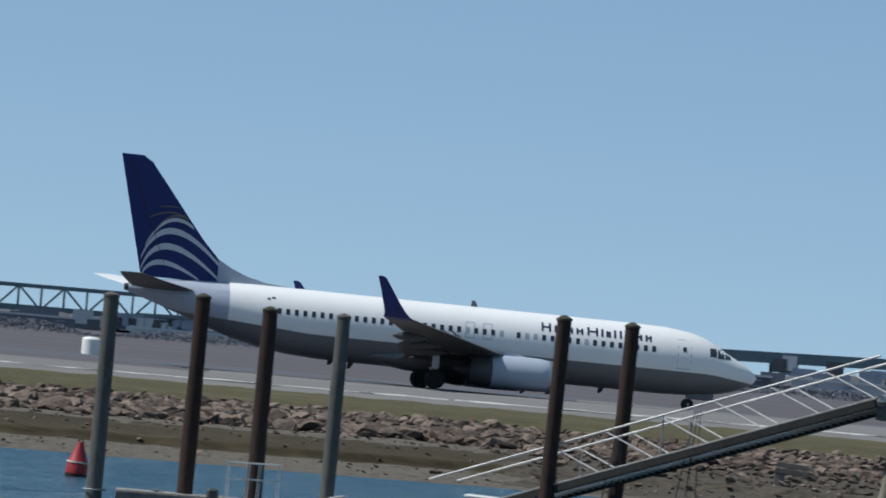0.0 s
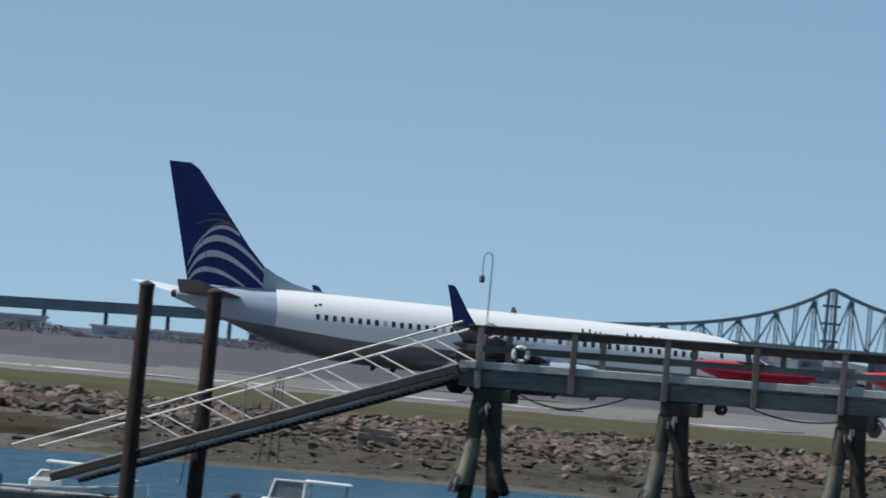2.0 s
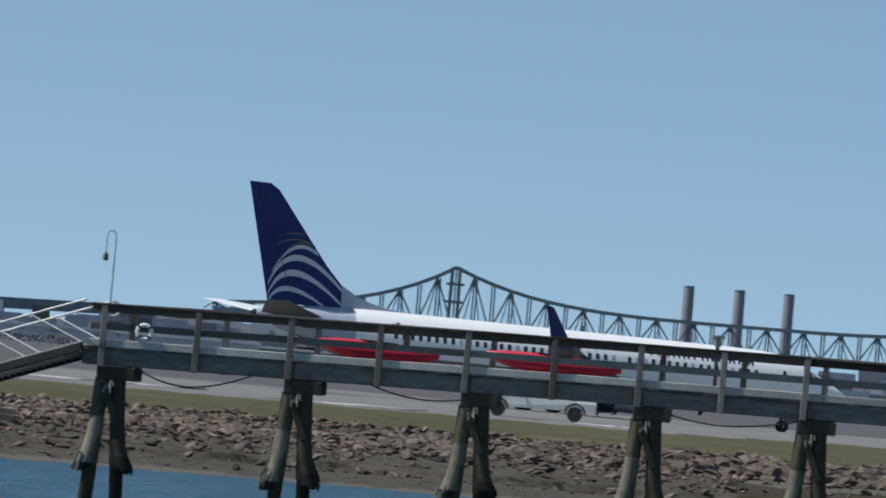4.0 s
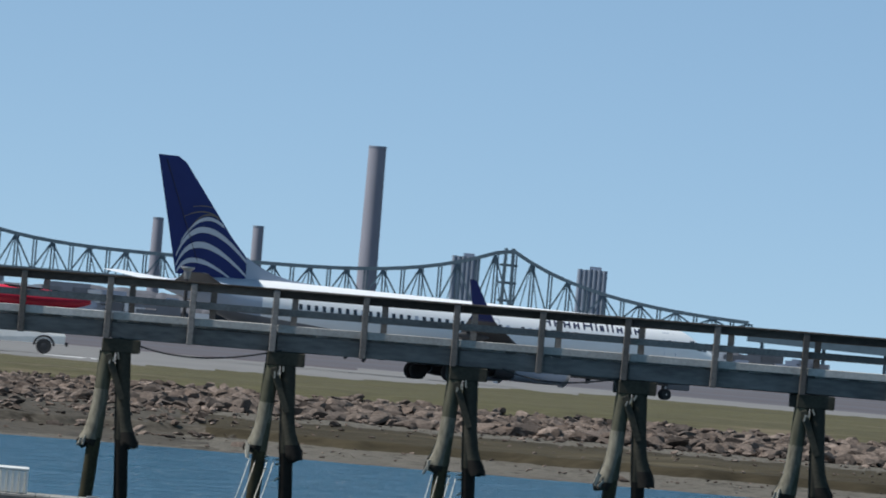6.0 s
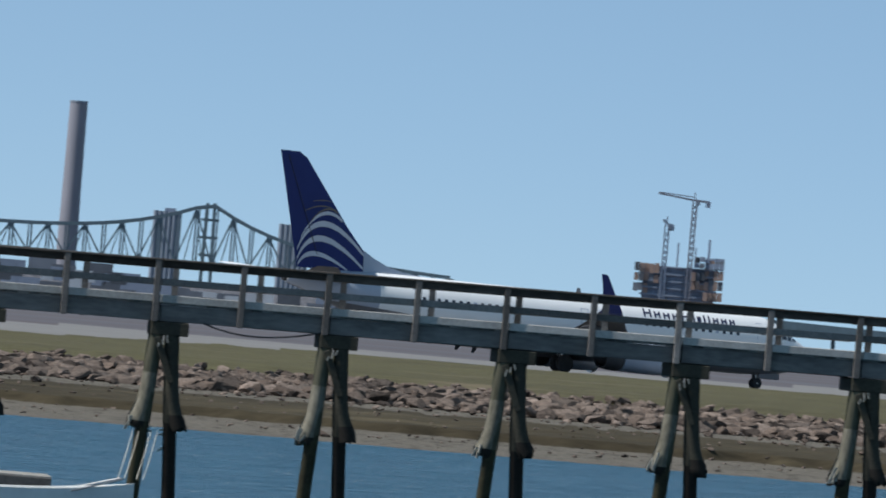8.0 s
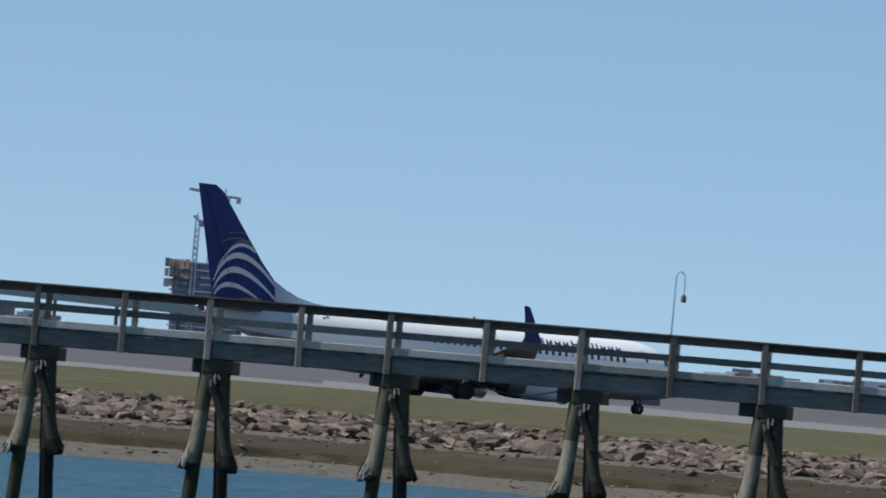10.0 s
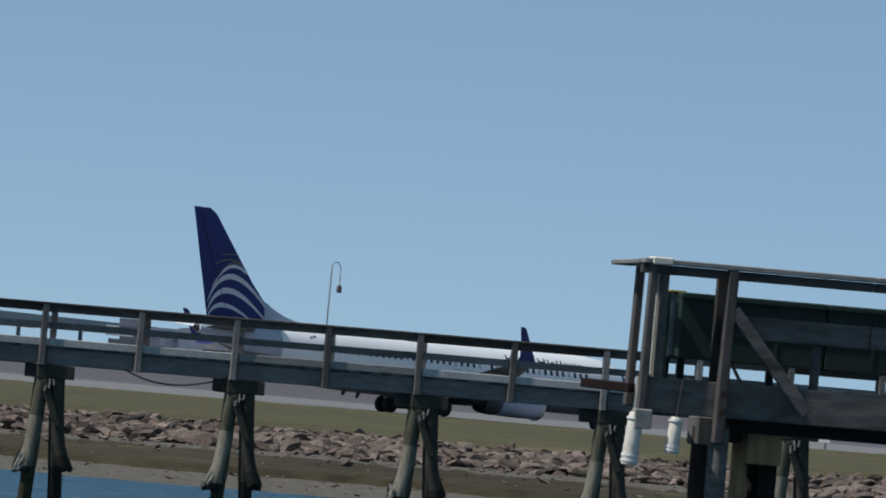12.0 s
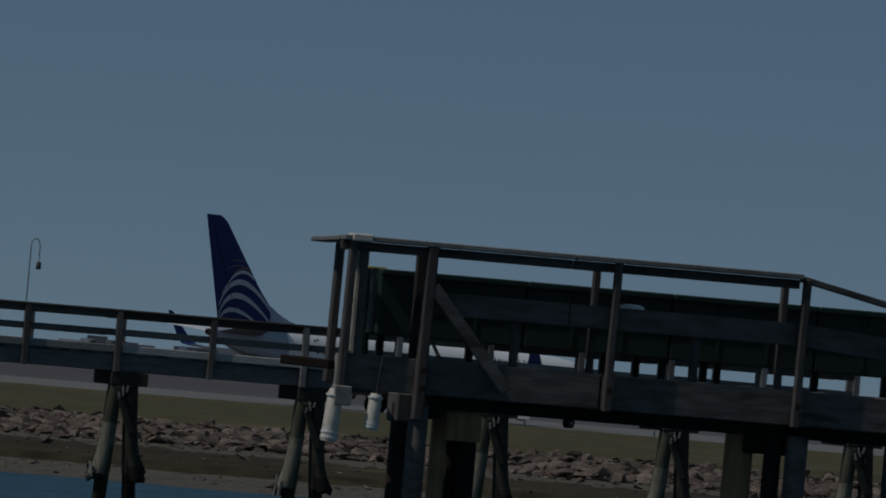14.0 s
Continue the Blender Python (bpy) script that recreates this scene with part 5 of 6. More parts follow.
for y_ in (-0.45, 0.45):
    for z_ in (1.2, 1.62):
        bm_ = bmesh.new()
        add_tube(bm_, (-1.56, y_, z_), (-0.2, y_, z_ + 0.02), 0.018, seg=6)
        part("cage_rail", bm_, ALUMINIUM, railed)
skiff(1.28, 178.5, 3, 3.4, False, "small white dinghy tied under the pier")
skiff(-2.75, 178.4, 6, 3.0, False, "small white motor boat tied under the pier")


def mooring_rope(az, label):
    """White rope wound round a bent's piles, with slack ends falling to the float."""
    x = px(az) + 0.12
    r = thing("mooring_rope", label, "rope", None, "mooring ropes")
    for sgn in (-1, 1):
        for k, z in enumerate((1.98, 1.88, 1.62)):
            bm = bmesh.new()
            c = Vector((x + sgn * 0.27, PY + 0.25, z))
            s = 0.12 if k == 2 else 0.03
            rings = []
            for i in range(14):
                a = 2 * math.pi * i / 14
                rings.append([c + Vector(((0.165 + 0.022 * math.cos(b)) * math.cos(a), (0.165 + 0.022 * math.cos(b)) * math.sin(a), s * math.cos(a) + 0.022 * math.sin(b))) for b in [2 * math.pi * m / 6 for m in range(6)]])
            add_loft(bm, rings + [rings[0]], caps=False)
            part("turn", bm, WHITE_PLASTIC, r)
        for q in range(2):
            bm = bmesh.new()
            prev = None
            for i in range(9):
                u = i / 8
                p = Vector((x + sgn * 0.2 - 0.15 - 0.34 * u - 0.14 * q, PY + 0.05 - 3.2 * u, 1.95 - 1.05 * u - 0.25 * u * (1 - u)))
                if prev:
                    add_tube(bm, prev, p, 0.009, seg=6)
                prev = p
            part("slack_end", bm, WHITE_PLASTIC, r)


mooring_rope(0.66, "white rope wound round the pier piles with slack ends")
mooring_rope(1.90, "white rope wound round the pier piles with slack ends")


def build_buoy():
    b = thing("nun_buoy", "red cone-topped channel buoy floating in the shallows", "buoy", pose(*at(-9.63, 268, 0), 0, 4, 0))
    bm = bmesh.new()
    add_lathe(bm, [(-0.6, 0.2), (-0.3, 0.34), (0.0, 0.35), (0.46, 0.34), (0.52, 0.31), (1.02, 0.12), (1.1, 0.1), (1.13, 0.02)], 20)
    body = part("body", bm, RED_BUOY, b, round_=True)
    bm = bmesh.new()
    add_lathe(bm, [(0.44, 0.35), (0.44, 0.365), (0.49, 0.365), (0.49, 0.35)], 20)
    part("band", bm, WHITE_PLASTIC, body, "pale reflective band")
    bm = bmesh.new()
    add_lathe(bm, [(-0.05, 0.352), (-0.05, 0.358), (0.1, 0.358), (0.1, 0.352)], 20)
    part("weed_line", bm, BLACK_PILE, body, "black weed at the waterline")
    bm = bmesh.new()
    for s in (-1, 1):
        add_tube(bm, (s * 0.08, 0, 1.05), (s * 0.06, 0, 1.2), 0.02, seg=6)
    add_tube(bm, (-0.06, 0, 1.2), (0.06, 0, 1.2), 0.02, seg=6)
    part("lifting_eye", bm, DARK_STEEL, body)


build_buoy()


def build_notice():
    d = 331
    az = -4.83
    n = thing("notice_post", "weathered brown plank board on a stub post on the beach", "sign", at(az, d, ground_height(az, d)))
    bm = bmesh.new()
    add_box(bm, (-0.3, 0, 0.25), (0.42, 0.12, 0.7), Euler((0, 0.05, 0)).to_matrix(), 0.02)
    part("post", bm, OLD_TIMBER, n)
    for k in range(2):
        bm = bmesh.new()
        add_box(bm, (0.2, -0.1, 0.56 + 0.24 * k), (1.36 - 0.1 * k, 0.08, 0.22), Euler((0, 0.07, 0)).to_matrix(), 0.02)
        part("plank", bm, OLD_TIMBER, n)


build_notice()


# ---- pickup truck on the grass ----
def build_truck():
    d, az = 424.0, -1.14
    t = thing("pickup_truck", "white pickup truck parked on the grass beside the runway", "truck", pose(*at(az, d, ground_height(az, d) + 0.0), 0, 0, -az + 180))
    bm = bmesh.new()
    prof = ((-2.75, 0.55), (-2.78, 0.95), (-2.72, 1.08), (0.05, 1.10), (0.15, 1.12), (1.3, 1.12), (1.45, 1.08), (2.95, 0.98), (3.15, 0.85), (3.18, 0.5))
    add_loft(bm, [[Vector((x, s * (0.93 if 0.6 < z < 1.05 else 0.9), z)) for x, z in prof] for s in (-1, 1)])
    body = part("body", bm, WHITE_GEL, t)
    bm = bmesh.new()
    add_loft(bm, [[Vector((x, s * (0.88 if z < 1.3 else 0.74), z)) for x, z in ((-0.35, 1.10), (-0.2, 1.72), (0.0, 1.78), (0.85, 1.76), (1.42, 1.12))] for s in (-1, 1)])
    cab = part("cab", bm, WHITE_GEL, t)
    for s in (-1, 1):
        for x0, x1 in ((-0.2, 0.32), (0.4, 1.0)):
            bm = bmesh.new()
            add_loft(bm, [[Vector((x, s * (0.885 - (z - 1.2) * 0.24 + o), z)) for x, z in ((x0, 1.2), (x1, 1.2), (x1 - (0.22 if x1 > 0.9 else 0), 1.62), (x0 + 0.04, 1.62))] for o in (-0.005, 0.01)])
            part("side_window", bm, DARK_GLASS, cab)
    for x in (-1.72, 2.15):
        for s in (-1, 1):
            bm = bmesh.new()
            add_lathe(bm, [(-0.13, 0.22), (-0.14, 0.34), (-0.09, 0.39), (0.09, 0.39), (0.14, 0.34), (0.13, 0.22)], 20, "y", (x, s * 0.82, 0.39))
            wheel = part("wheel", bm, RUBBER, t, round_=True)
            bm = bmesh.new()
            add_lathe(bm, [(-0.02, 0.22), (0.0, 0.22), (0.02, 0.1), (0.02, 0.02)] if s > 0 else [(0.02, 0.22), (0.0, 0.22), (-0.02, 0.1), (-0.02, 0.02)], 14, "y", (x, s * 0.94, 0.39))
            part("rim", bm, DARK_STEEL, wheel)
            bm = bmesh.new()
            pts = [Vector((x + 0.5 * math.cos(a), s * 0.935, 0.42 + 0.48 * math.sin(a))) for a in [math.pi * i / 10 for i in range(11)]]
            for a, b in zip(pts, pts[1:]):
                add_beam(bm, a, b, 0.03, 0.10)
            part("wheel_arch", bm, DARK_STEEL, body, "dark wheel arch")
    for x in (-2.85, 3.23):
        bm = bmesh.new()
        add_box(bm, (x, 0, 0.55), (0.14, 1.75, 0.2), bevel=0.03)
        part("bumper", bm, DARK_STEEL, t)
    for s in (-1, 1):
        bm = bmesh.new()
        add_box(bm, (-2.76, s * 0.8, 0.9), (0.05, 0.14, 0.25), bevel=0.01)
        part("tail_light", bm, RED_BUOY, body)
        bm = bmesh.new()
        add_box(bm, (3.11, s * 0.7, 0.82), (0.12, 0.3, 0.16), bevel=0.02)
        part("headlight", bm, ALUMINIUM, body)
        bm = bmesh.new()
        add_box(bm, (0.95, s * 1.0, 1.22), (0.1, 0.16, 0.18), bevel=0.02)
        part("wing_mirror", bm, DARK_STEEL, cab)


build_truck()


def build_markings():
    for a0, a1, d in ((-3.2, -1.9, 416), (-0.9, -0.35, 418), (-12, -3.4, 428), (3.0, 14, 462)):
        n = max(2, int((a1 - a0) / 0.2))
        bm = bmesh.new()
        add_loft(bm, [[at(a0 + (a1 - a0) * i / n, r, ground_height(a0 + (a1 - a0) * i / n, r) + 0.02) for r in (d, d + 3.0)] for i in range(n + 1)], close=False)
        tagged(part("runway_marking", bm, LINE_PAINT, None), "worn white painted line on the runway", "marking", kind="structure")


build_markings()


def field_sign(az, d, w, h, m, label):
    s = thing("airfield_sign", label, "sign", pose(*at(az, d, ground_height(az, d)), 0, 0, -az), "airfield signs")
    bm = bmesh.new()
    add_box(bm, (0, 0, 0.35 + h / 2), (w, 0.25, h), bevel=0.03)
    part("panel", bm, m, s)
    for x in (-w * 0.35, w * 0.35):
        bm = bmesh.new()
        add_tube(bm, (x, 0, 0), (x, 0, 0.4), 0.05, seg=8)
        part("leg", bm, GALVANISED, s)


def build_tank():
    az, d = -9.6, 545.0
    t = thing("white_tank", "squat white cylindrical tank standing by the runway", "tank", at(az, d, ground_height(az, d)))
    bm = bmesh.new()
    add_lathe(bm, [(-0.3, 0.62), (0.98, 0.62), (1.09, 0.52), (1.15, 0.1)], 20)
    part("shell", bm, WHITE_GEL, t, round_=True)
    bm = bmesh.new()
    add_lathe(bm, [(1.13, 0.12), (1.13, 0.16), (1.23, 0.16), (1.23, 0.1)], 12)
    part("hatch", bm, GALVANISED, t)


build_tank()
field_sign(11.9, 452, 1.6, 0.6, WHITE_GEL, "low white airfield sign beside the runway")
field_sign(12.9, 452, 1.1, 0.6, WHITE_GEL, "low white airfield sign beside the runway")

def build_locker():
    az, d = -1.04, 181.0
    t = thing("dock_locker", "white plastic dock locker on the floating dock", "locker", pose(*at(az, d, 0.855), 0, 0, -az))
    bm = bmesh.new()
    add_box(bm, (0, 0, 0.25), (0.66, 0.5, 0.5), bevel=0.03)
    body = part("box", bm, WHITE_GEL, t)
    bm = bmesh.new()
    add_box(bm, (0, 0, 0.535), (0.70, 0.55, 0.07), bevel=0.03)
    part("lid", bm, WHITE_GEL, body)
    for k in range(5):
        bm = bmesh.new()
        add_box(bm, (-0.26 + 0.13 * k, -0.255, 0.25), (0.035, 0.03, 0.46))
        part("rib", bm, WHITE_PLASTIC, body)


build_locker()
# ---- the heavy pier head, close by ----
STUB = mat("dark_reddish_stub_timber", (0.022, 0.013, 0.012), 0.85, 0, 0.4, 0.5, 8, 0.5)
HEAD_TIMBER = mat("grey_weathered_beam_timber", (0.132, 0.123, 0.116), 0.85, 0, 0.5, 0.7, 9, 0.5, tint=(0.072, 0.066, 0.062), spots=((0.05, 0.045, 0.042), 0.60), stretch=(0.25, 1, 1))
POST_TIMBER = mat("grey_stained_post_timber", (0.115, 0.105, 0.100), 0.85, 0, 0.4, 0.6, 8, 0.5, tint=(0.08, 0.07, 0.066), own_tone=True, stretch=(1, 1, 0.3))
HD = 80.0


def hx(az):
    return HD * math.tan(radians(az))


def hz(el, az=12.0):
    return EYE + HD / math.cos(radians(az)) * math.tan(radians(el))


def build_head():
    h = thing("timber_platform", "heavy dark timber pier platform with tall plank rails on square posts", "platform")
    rng = random.Random(5)
    x0, x1 = hx(10.68), hx(14.9)
    deep = 4.0
    z_rail, z_top, z_bot = hz(0.885), hz(0.108), hz(-0.132)

    def post(x, y, z0, z1, w, d, name="rail_post", lean=0.0, m=None):
        bm = bmesh.new()
        add_beam(bm, (x - lean, y, z0), (x + lean, y, z1), w, d, 0.012)
        part(name, bm, m or POST_TIMBER, h)

    # front beam in two lengths, with a black strip beneath as its shade
    xm = hx(12.45)
    for a, b in ((x0, xm), (xm, hx(13.78)), (hx(13.78), x1)):
        bm = bmesh.new()
        add_box(bm, ((a + b) / 2, HD, (z_top + z_bot) / 2), (b - a - 0.012, 0.2, z_top - z_bot), bevel=0.012)
        part("front_beam", bm, HEAD_TIMBER, h)
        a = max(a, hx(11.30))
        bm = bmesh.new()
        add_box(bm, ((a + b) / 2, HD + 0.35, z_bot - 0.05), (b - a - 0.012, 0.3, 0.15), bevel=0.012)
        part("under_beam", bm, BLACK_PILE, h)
    for y in (HD + deep * 0.5, HD + deep):
        bm = bmesh.new()
        xa = x0 * y / HD + 0.1
        add_box(bm, ((xa + x1) / 2, y, (z_top + z_bot) / 2 - 0.03), (x1 - xa, 0.2, z_top - z_bot), bevel=0.012)
        part("rear_beam", bm, HEAD_TIMBER, h)
    far = (HD + deep) / HD
    bm = bmesh.new()
    add_beam(bm, (x0 + 0.1, HD + 0.12, (z_top + z_bot) / 2), (x0 * far + 0.1, HD + deep - 0.12, (z_top + z_bot) / 2), 0.18, z_top - z_bot - 0.01, 0.012)
    part("end_beam", bm, HEAD_TIMBER, h)
    bm = bmesh.new()
    add_box(bm, (0, 0, 0), (0.14, deep - 0.1, 0.05), bevel=0.006)
    board = mesh_of("deck_board", bm, HEAD_TIMBER)
    x = x0 * far + 0.15
    while x < x1:
        ob = new("deck_board", board)
        ob.parent, ob.location = h, (x, HD + deep / 2 + 0.05, z_top - 0.02 + rng.uniform(-0.003, 0.003))
        x += 0.15
    # corner posts, then the posts along the front
    post(hx(10.69), HD - 0.14, z_bot - 0.02, z_rail - 0.02, 0.115, 0.075, lean=0.01)
    post(hx(10.62) * (HD + 1.3) / HD, HD + 1.3, z_top - 0.3, z_rail - 0.03, 0.14, 0.075, lean=0.01)
    post(hx(10.79), HD - 0.02, z_top - 0.05, z_rail - 0.02, 0.105, 0.085, m=DECK_TIMBER)
    # added white strip in place of the bright gap between the posts
    bm = bmesh.new()
    add_box(bm, (hx(10.765), HD + 0.1, (z_top + z_rail) / 2), (0.02, 0.03, z_rail - z_top - 0.05))
    part("white_pipe", bm, WHITE_PLASTIC, h, "thin white strip standing for the bright gap between posts")
    post(hx(11.225), HD - 0.16, z_bot - 0.25, z_rail - 0.02, 0.135, 0.1, lean=0.012)
    post(hx(11.20), HD + 0.14, z_top - 0.1, z_rail - 0.03, 0.10, 0.09)
    for az in (12.45, 13.73):
        post(hx(az) + 0.06, HD - 0.16, z_bot - 0.02, z_rail - 0.02, 0.09, 0.075, lean=0.006)
        post(hx(az) - 0.08, HD + 0.14, z_top - 0.1, z_rail - 0.03, 0.085, 0.07)
    for az in (11.86, 13.08):
        post(hx(az), HD + 0.02, z_top - 0.05, hz(0.42), 0.1, 0.08)
    # rails
    for a, b in ((10.62, 12.2), (12.2, 13.74)):
        bm = bmesh.new()
        add_box(bm, ((hx(a) + hx(b)) / 2, HD - 0.1, z_rail), (hx(b) - hx(a) - 0.008, 0.26, 0.05), bevel=0.008)
        part("hand_rail", bm, DECK_TIMBER, h, "pale worn handrail plank")
        bm = bmesh.new()
        add_box(bm, ((hx(a) + hx(b)) / 2, HD - 0.06, z_rail - 0.075), (hx(b) - hx(a) - 0.008, 0.05, 0.09), bevel=0.008)
        part("rail_board", bm, HEAD_TIMBER, h)
        aa = max(a, 11.2)
        bm = bmesh.new()
        add_box(bm, ((hx(aa) + hx(b)) / 2, HD - 0.06, hz(0.49)), (hx(b) - hx(aa) - 0.008, 0.05, 0.22), bevel=0.008)
        part("mid_rail", bm, HEAD_TIMBER, h)
    bm = bmesh.new()  # white metal cap at the corner
    add_box(bm, (hx(10.745), HD - 0.1, z_rail + 0.005), (0.20, 0.29, 0.075), bevel=0.012)
    part("corner_cap", bm, WHITE_PLASTIC, h, "white metal corner cap")
    bm = bmesh.new()  # end rail running back
    add_beam(bm, (hx(10.68), HD, z_rail - 0.01), (hx(10.49) * 1.02, HD + 1.6, z_rail - 0.02), 0.2, 0.045, 0.008)
    part("end_rail", bm, DECK_TIMBER, h)
    bm = bmesh.new()  # sloping rail and boards at the ramp
    add_beam(bm, (hx(13.74), HD - 0.1, z_rail - 0.02), (hx(14.9), HD - 0.1, hz(0.62)), 0.14, 0.06, 0.008)
    part("ramp_rail", bm, HEAD_TIMBER, h)
    bm = bmesh.new()
    add_beam(bm, (hx(13.74), HD - 0.06, hz(0.49)), (hx(14.9), HD - 0.06, hz(0.40)), 0.05, 0.22, 0.008)
    part("mid_rail", bm, HEAD_TIMBER, h)
    bm = bmesh.new()  # diagonal brace
    add_beam(bm, (hx(11.25), HD - 0.2, hz(0.60)), (hx(11.80), HD - 0.2, hz(-0.06)), 0.05, 0.12, 0.01)
    part("brace", bm, HEAD_TIMBER, h)
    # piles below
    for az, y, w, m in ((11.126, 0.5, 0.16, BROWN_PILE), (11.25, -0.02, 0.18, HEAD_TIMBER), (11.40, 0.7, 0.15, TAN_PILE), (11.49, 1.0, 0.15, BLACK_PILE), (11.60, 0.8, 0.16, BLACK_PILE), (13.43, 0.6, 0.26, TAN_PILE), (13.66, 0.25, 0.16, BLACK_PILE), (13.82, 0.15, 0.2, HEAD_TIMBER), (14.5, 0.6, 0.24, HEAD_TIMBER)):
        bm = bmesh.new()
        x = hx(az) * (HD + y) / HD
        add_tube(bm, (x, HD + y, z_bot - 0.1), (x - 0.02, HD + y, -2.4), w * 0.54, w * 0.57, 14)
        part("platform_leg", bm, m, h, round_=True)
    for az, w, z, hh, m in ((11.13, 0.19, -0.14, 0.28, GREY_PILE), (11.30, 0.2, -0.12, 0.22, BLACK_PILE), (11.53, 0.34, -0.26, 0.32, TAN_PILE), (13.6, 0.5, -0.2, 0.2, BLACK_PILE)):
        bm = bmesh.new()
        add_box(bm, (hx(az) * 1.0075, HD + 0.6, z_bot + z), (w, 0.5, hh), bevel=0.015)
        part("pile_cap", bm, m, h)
    bm = bmesh.new()
    add_box(bm, (x0 - 0.012, HD, (z_top + z_bot) / 2), (0.02, 0.17, z_top - z_bot - 0.02), bevel=0.004)
    part("end_plate", bm, FLOAT_TIMBER, h, "thin pale strip on the beam's end")
    for az, z in ((11.225, 0.03), (11.225, -0.09), (12.49, 0.0), (13.77, 0.0)):
        bm = bmesh.new()
        add_lathe(bm, [(-0.02, 0.035), (0.0, 0.035), (0.0, 0.02)], 8, "y", (hx(az), HD - 0.245 if az < 11.5 else HD - 0.22, hz(z)))
        part("bolt", bm, BROWN_PILE, h, "rusty bolt head")
    bm = bmesh.new()  # pale bracket that carries the fenders
    add_box(bm, (hx(10.70), HD - 0.13, z_bot - 0.07), (0.17, 0.18, 0.19), bevel=0.01)
    part("fender_bracket", bm, FLOAT_TIMBER, h, "pale bleached bracket block")
    bm = bmesh.new()  # short plank sticking out at the end
    add_beam(bm, (hx(10.36), HD + 0.4, hz(0.03)), (hx(10.66), HD + 0.1, hz(0.02)), 0.2, 0.09, 0.01)
    part("stub_plank", bm, STUB, h, "dark reddish stub plank")
    bm = bmesh.new()
    add_tube(bm, (hx(11.30), HD + 0.3, hz(0.30)), (hx(11.42), HD + 0.3, hz(0.09)), 0.018, seg=8)
    part("cable", bm, RUBBER, h)


def fender(az, d, el0, el1, w, label):
    z0, z1 = EYE + d * math.tan(radians(el0)), EYE + d * math.tan(radians(el1))
    f = thing("hanging_fender", label, "fender", pose(*at(az, d, z0), 0, 4, 0), "white hanging fenders")
    L = z1 - z0
    bm = bmesh.new()
    add_lathe(bm, [(0, w * 0.46), (0.02, w * 0.5), (L * 0.9, w * 0.45), (L, w * 0.36), (L, 0.02)], 18)
    body = part("tube", bm, WHITE_PLASTIC, f, round_=True)
    for k in (0.06, 0.16, 0.86):
        bm = bmesh.new()
        add_lathe(bm, [(L * k, w * 0.49), (L * k, w * 0.54), (L * k + 0.02, w * 0.54), (L * k + 0.02, w * 0.49)], 18)
        part("rib", bm, WHITE_GEL, body)
    bm = bmesh.new()
    add_tube(bm, (0, 0, L - 0.02), (0.01, 0, L + 0.35), 0.012, seg=6)
    part("lanyard", bm, DARK_STEEL, f)


def build_green_bin():
    """The long dark green steel trough standing behind the rail."""
    x0, x1 = hx(10.86), hx(15.0)
    z0, z1 = hz(0.25), hz(0.70)
    b = thing("green_steel_trough", "long dark green painted steel trough on legs behind the rail", "trough", (0, HD + 1.2, hz(0.108) + 0.005))
    base = hz(0.108) + 0.005
    n = 4
    for i in range(n):
        a, c = x0 + 0.22 + (x1 - x0 - 0.22) * i / n, x0 + 0.22 + (x1 - x0 - 0.22) * (i + 1) / n
        bm = bmesh.new()
        add_box(bm, ((a + c) / 2, 0, (z0 + z1) / 2 - base), (c - a - 0.01, 0.9, z1 - z0), bevel=0.015)
        panel = part("panel", bm, GREEN_STEEL, b)
        for k in (0.33, 0.67):
            bm = bmesh.new()
            add_box(bm, (a + (c - a) * k, -0.452, (z0 + z1) / 2 - base), (0.05, 0.012, z1 - z0 - 0.06), bevel=0.01)
            part("stiffener", bm, GREEN_STEEL, panel)
        bm = bmesh.new()
        add_box(bm, ((a + c) / 2, -0.46, z1 - base - 0.03), (c - a - 0.01, 0.08, 0.06), bevel=0.012)
        part("lip", bm, GREEN_STEEL, panel)
    for i, az in enumerate((11.0, 11.12, 11.75, 12.03, 12.66, 12.9, 13.05, 13.35, 13.46, 14.1, 14.6)):
        bm = bmesh.new()
        add_box(bm, (hx(az), 0.1 * (i % 3), (z0 - base) / 2), (0.07, 0.08, z0 - base + 0.02))
        part("leg", bm, GREEN_STEEL, b)
    for az in (10.90, 10.95):
        bm = bmesh.new()
        add_box(bm, (hx(az), -0.2, (z1 - base) / 2), (0.035, 0.3, z1 - base))
        part("end_bar", bm, GREEN_STEEL, b)
    bm = bmesh.new()
    add_box(bm, (hx(11.02), -0.1, z1 - base + 0.008), (0.16, 0.3, 0.015))
    part("yellow_tag", bm, YELLOW_PAINT, b, "yellow painted tag")


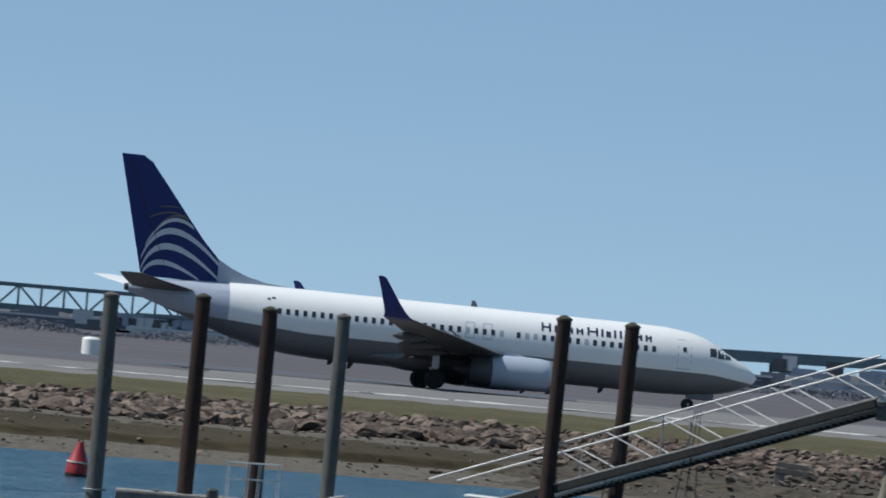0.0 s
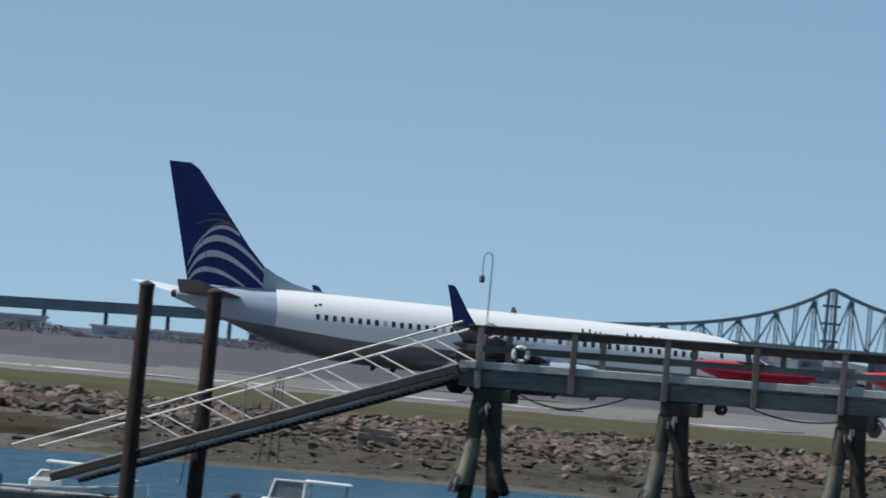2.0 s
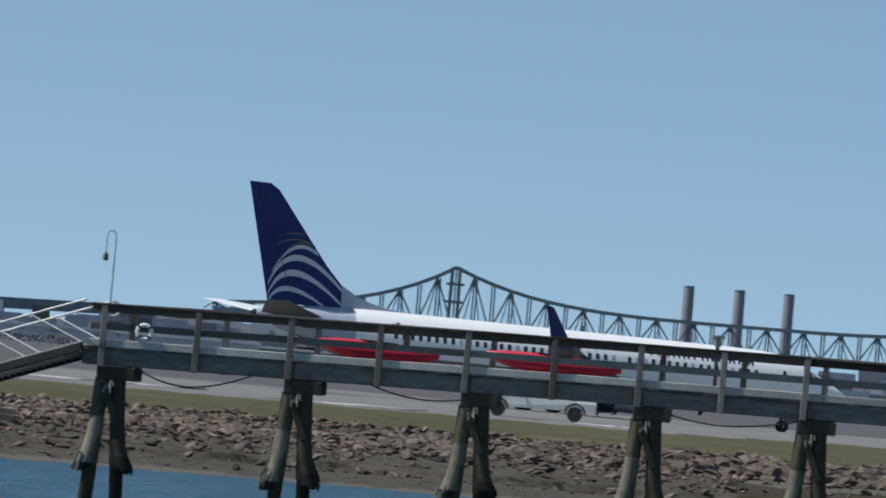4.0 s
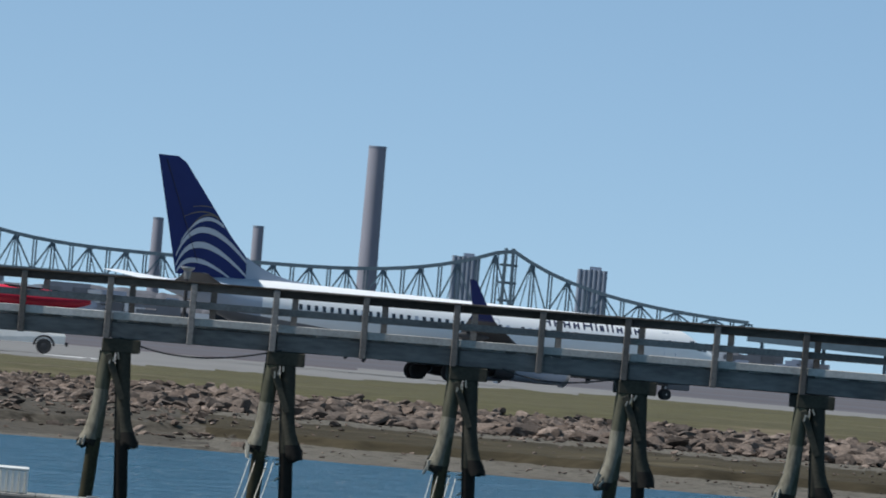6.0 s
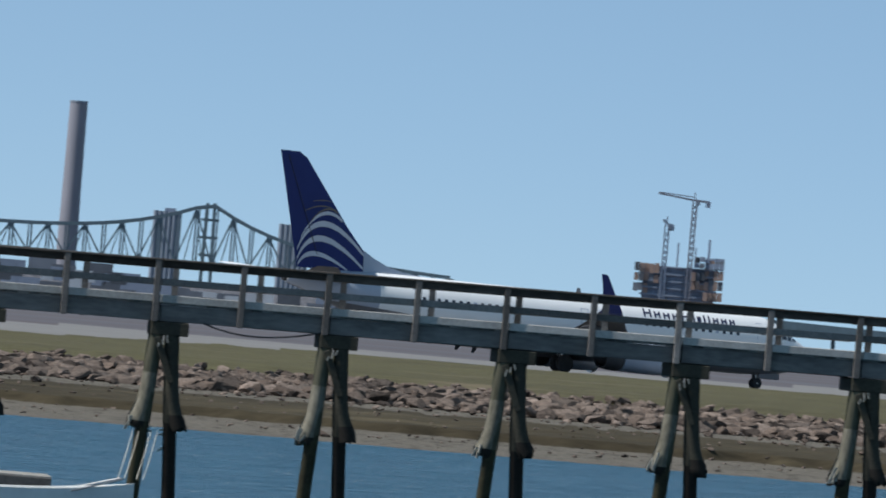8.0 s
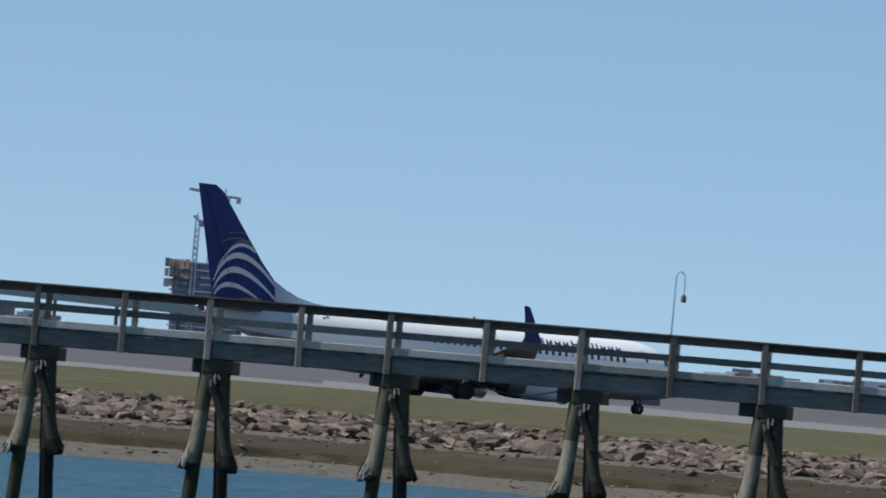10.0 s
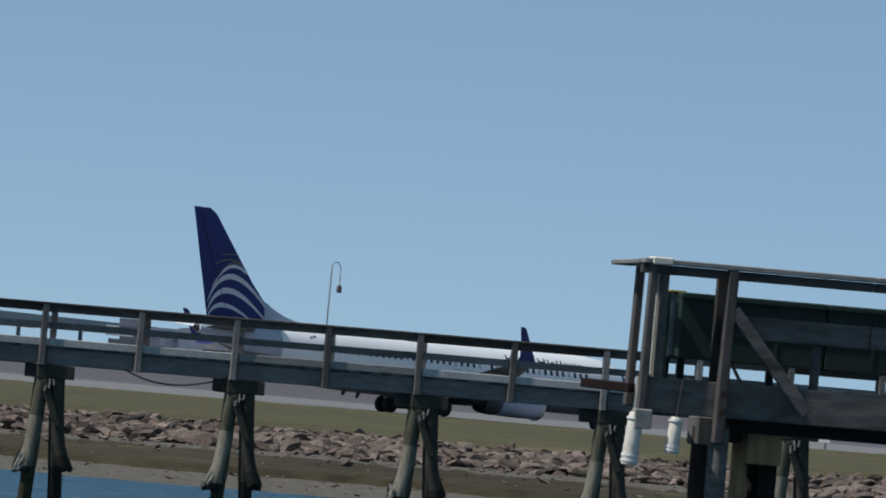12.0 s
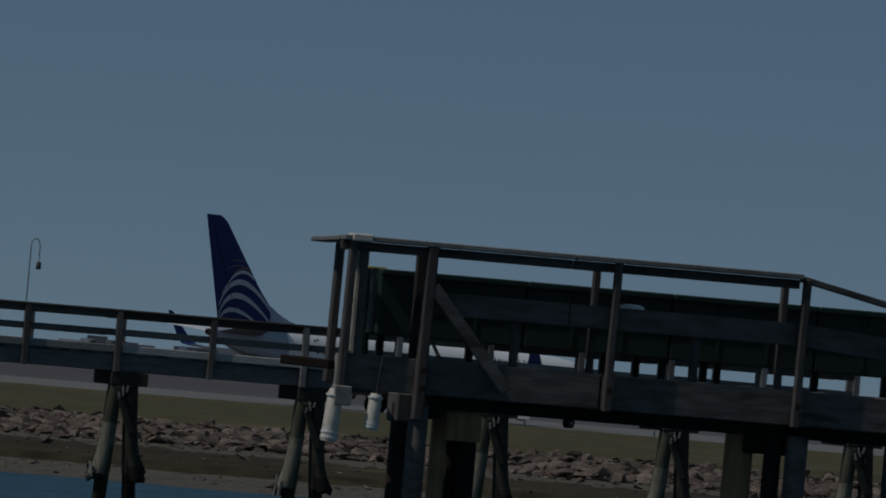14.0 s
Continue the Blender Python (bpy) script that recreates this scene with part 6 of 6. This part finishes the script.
TAN_PILE = mat("tan_peeling_pile_timber", (0.42, 0.28, 0.15), 0.85, 0, 0.45, 0.5, 8, 0.5, tint=(0.2, 0.12, 0.07), stretch=(1, 1, 0.2))
YELLOW_PAINT = mat("yellow_paint", (0.6, 0.42, 0.03), 0.6, 0, 0.15, 0.2)
build_head()
build_green_bin()
fender(10.655, 81.27, -0.50, -0.14, 0.165, "long white plastic fender hanging at the pier head")
fender(10.935, 81.33, -0.40, -0.15, 0.14, "short white plastic fender hanging under the pier head")


def build_tarp():
    t = thing("crumpled_bag", "crumpled white plastic bag lying on the trough's ledge", "bag", (hx(12.62), HD - 0.06, hz(0.49) + 0.11))
    bm = bmesh.new()
    bmesh.ops.create_icosphere(bm, subdivisions=2, radius=0.10)
    rng = random.Random(2)
    for v in bm.verts:
        v.co = Vector((v.co.x * 1.4, v.co.y * 0.6, max(0, v.co.z * 0.45))) * rng.uniform(0.6, 1.3)
    part("bag_skin", bm, WHITE_GEL, t)


build_tarp()

# ---- what moves ----
RUN = [  # seconds, x, y of the main wheels
    (0.0, -63.33, 493.43), (0.5, -56.74, 494.9), (1.0, -50.06, 496.45), (1.5, -43.33, 498.08), (2.0, -36.67, 499.75), (2.2, -34.01, 500.43),
    (4.3, -6.37, 508.23), (4.5, -3.8, 509.02), (5.0, 2.67, 511.06), (5.5, 9.18, 513.21), (6.0, 15.65, 515.43), (6.5, 22.16, 517.76),
    (7.0, 28.53, 520.12), (7.5, 34.93, 522.59), (8.0, 41.21, 525.12), (8.5, 47.44, 527.72), (9.0, 53.66, 530.43), (9.2, 56.15, 531.55),
    (11.3, 80.62, 543.56), (11.5, 82.91, 544.79), (12.0, 88.41, 547.93), (12.5, 94.02, 551.17), (13.0, 99.54, 554.49), (13.5, 105.08, 557.96),
    (14.0, 110.66, 561.62)]


def heading(t):
    return 15.9 + 0.86 * t + 0.020 * t * t


def motions():
    rows = []
    for t, x, y in RUN:
        az, d = math.degrees(math.atan2(x, y)), math.hypot(x, y)
        rows.append((t, pose(x, y, ground_height(az, d), -0.7, 0.9, heading(t))))
    walk(airliner, rows)


motions()
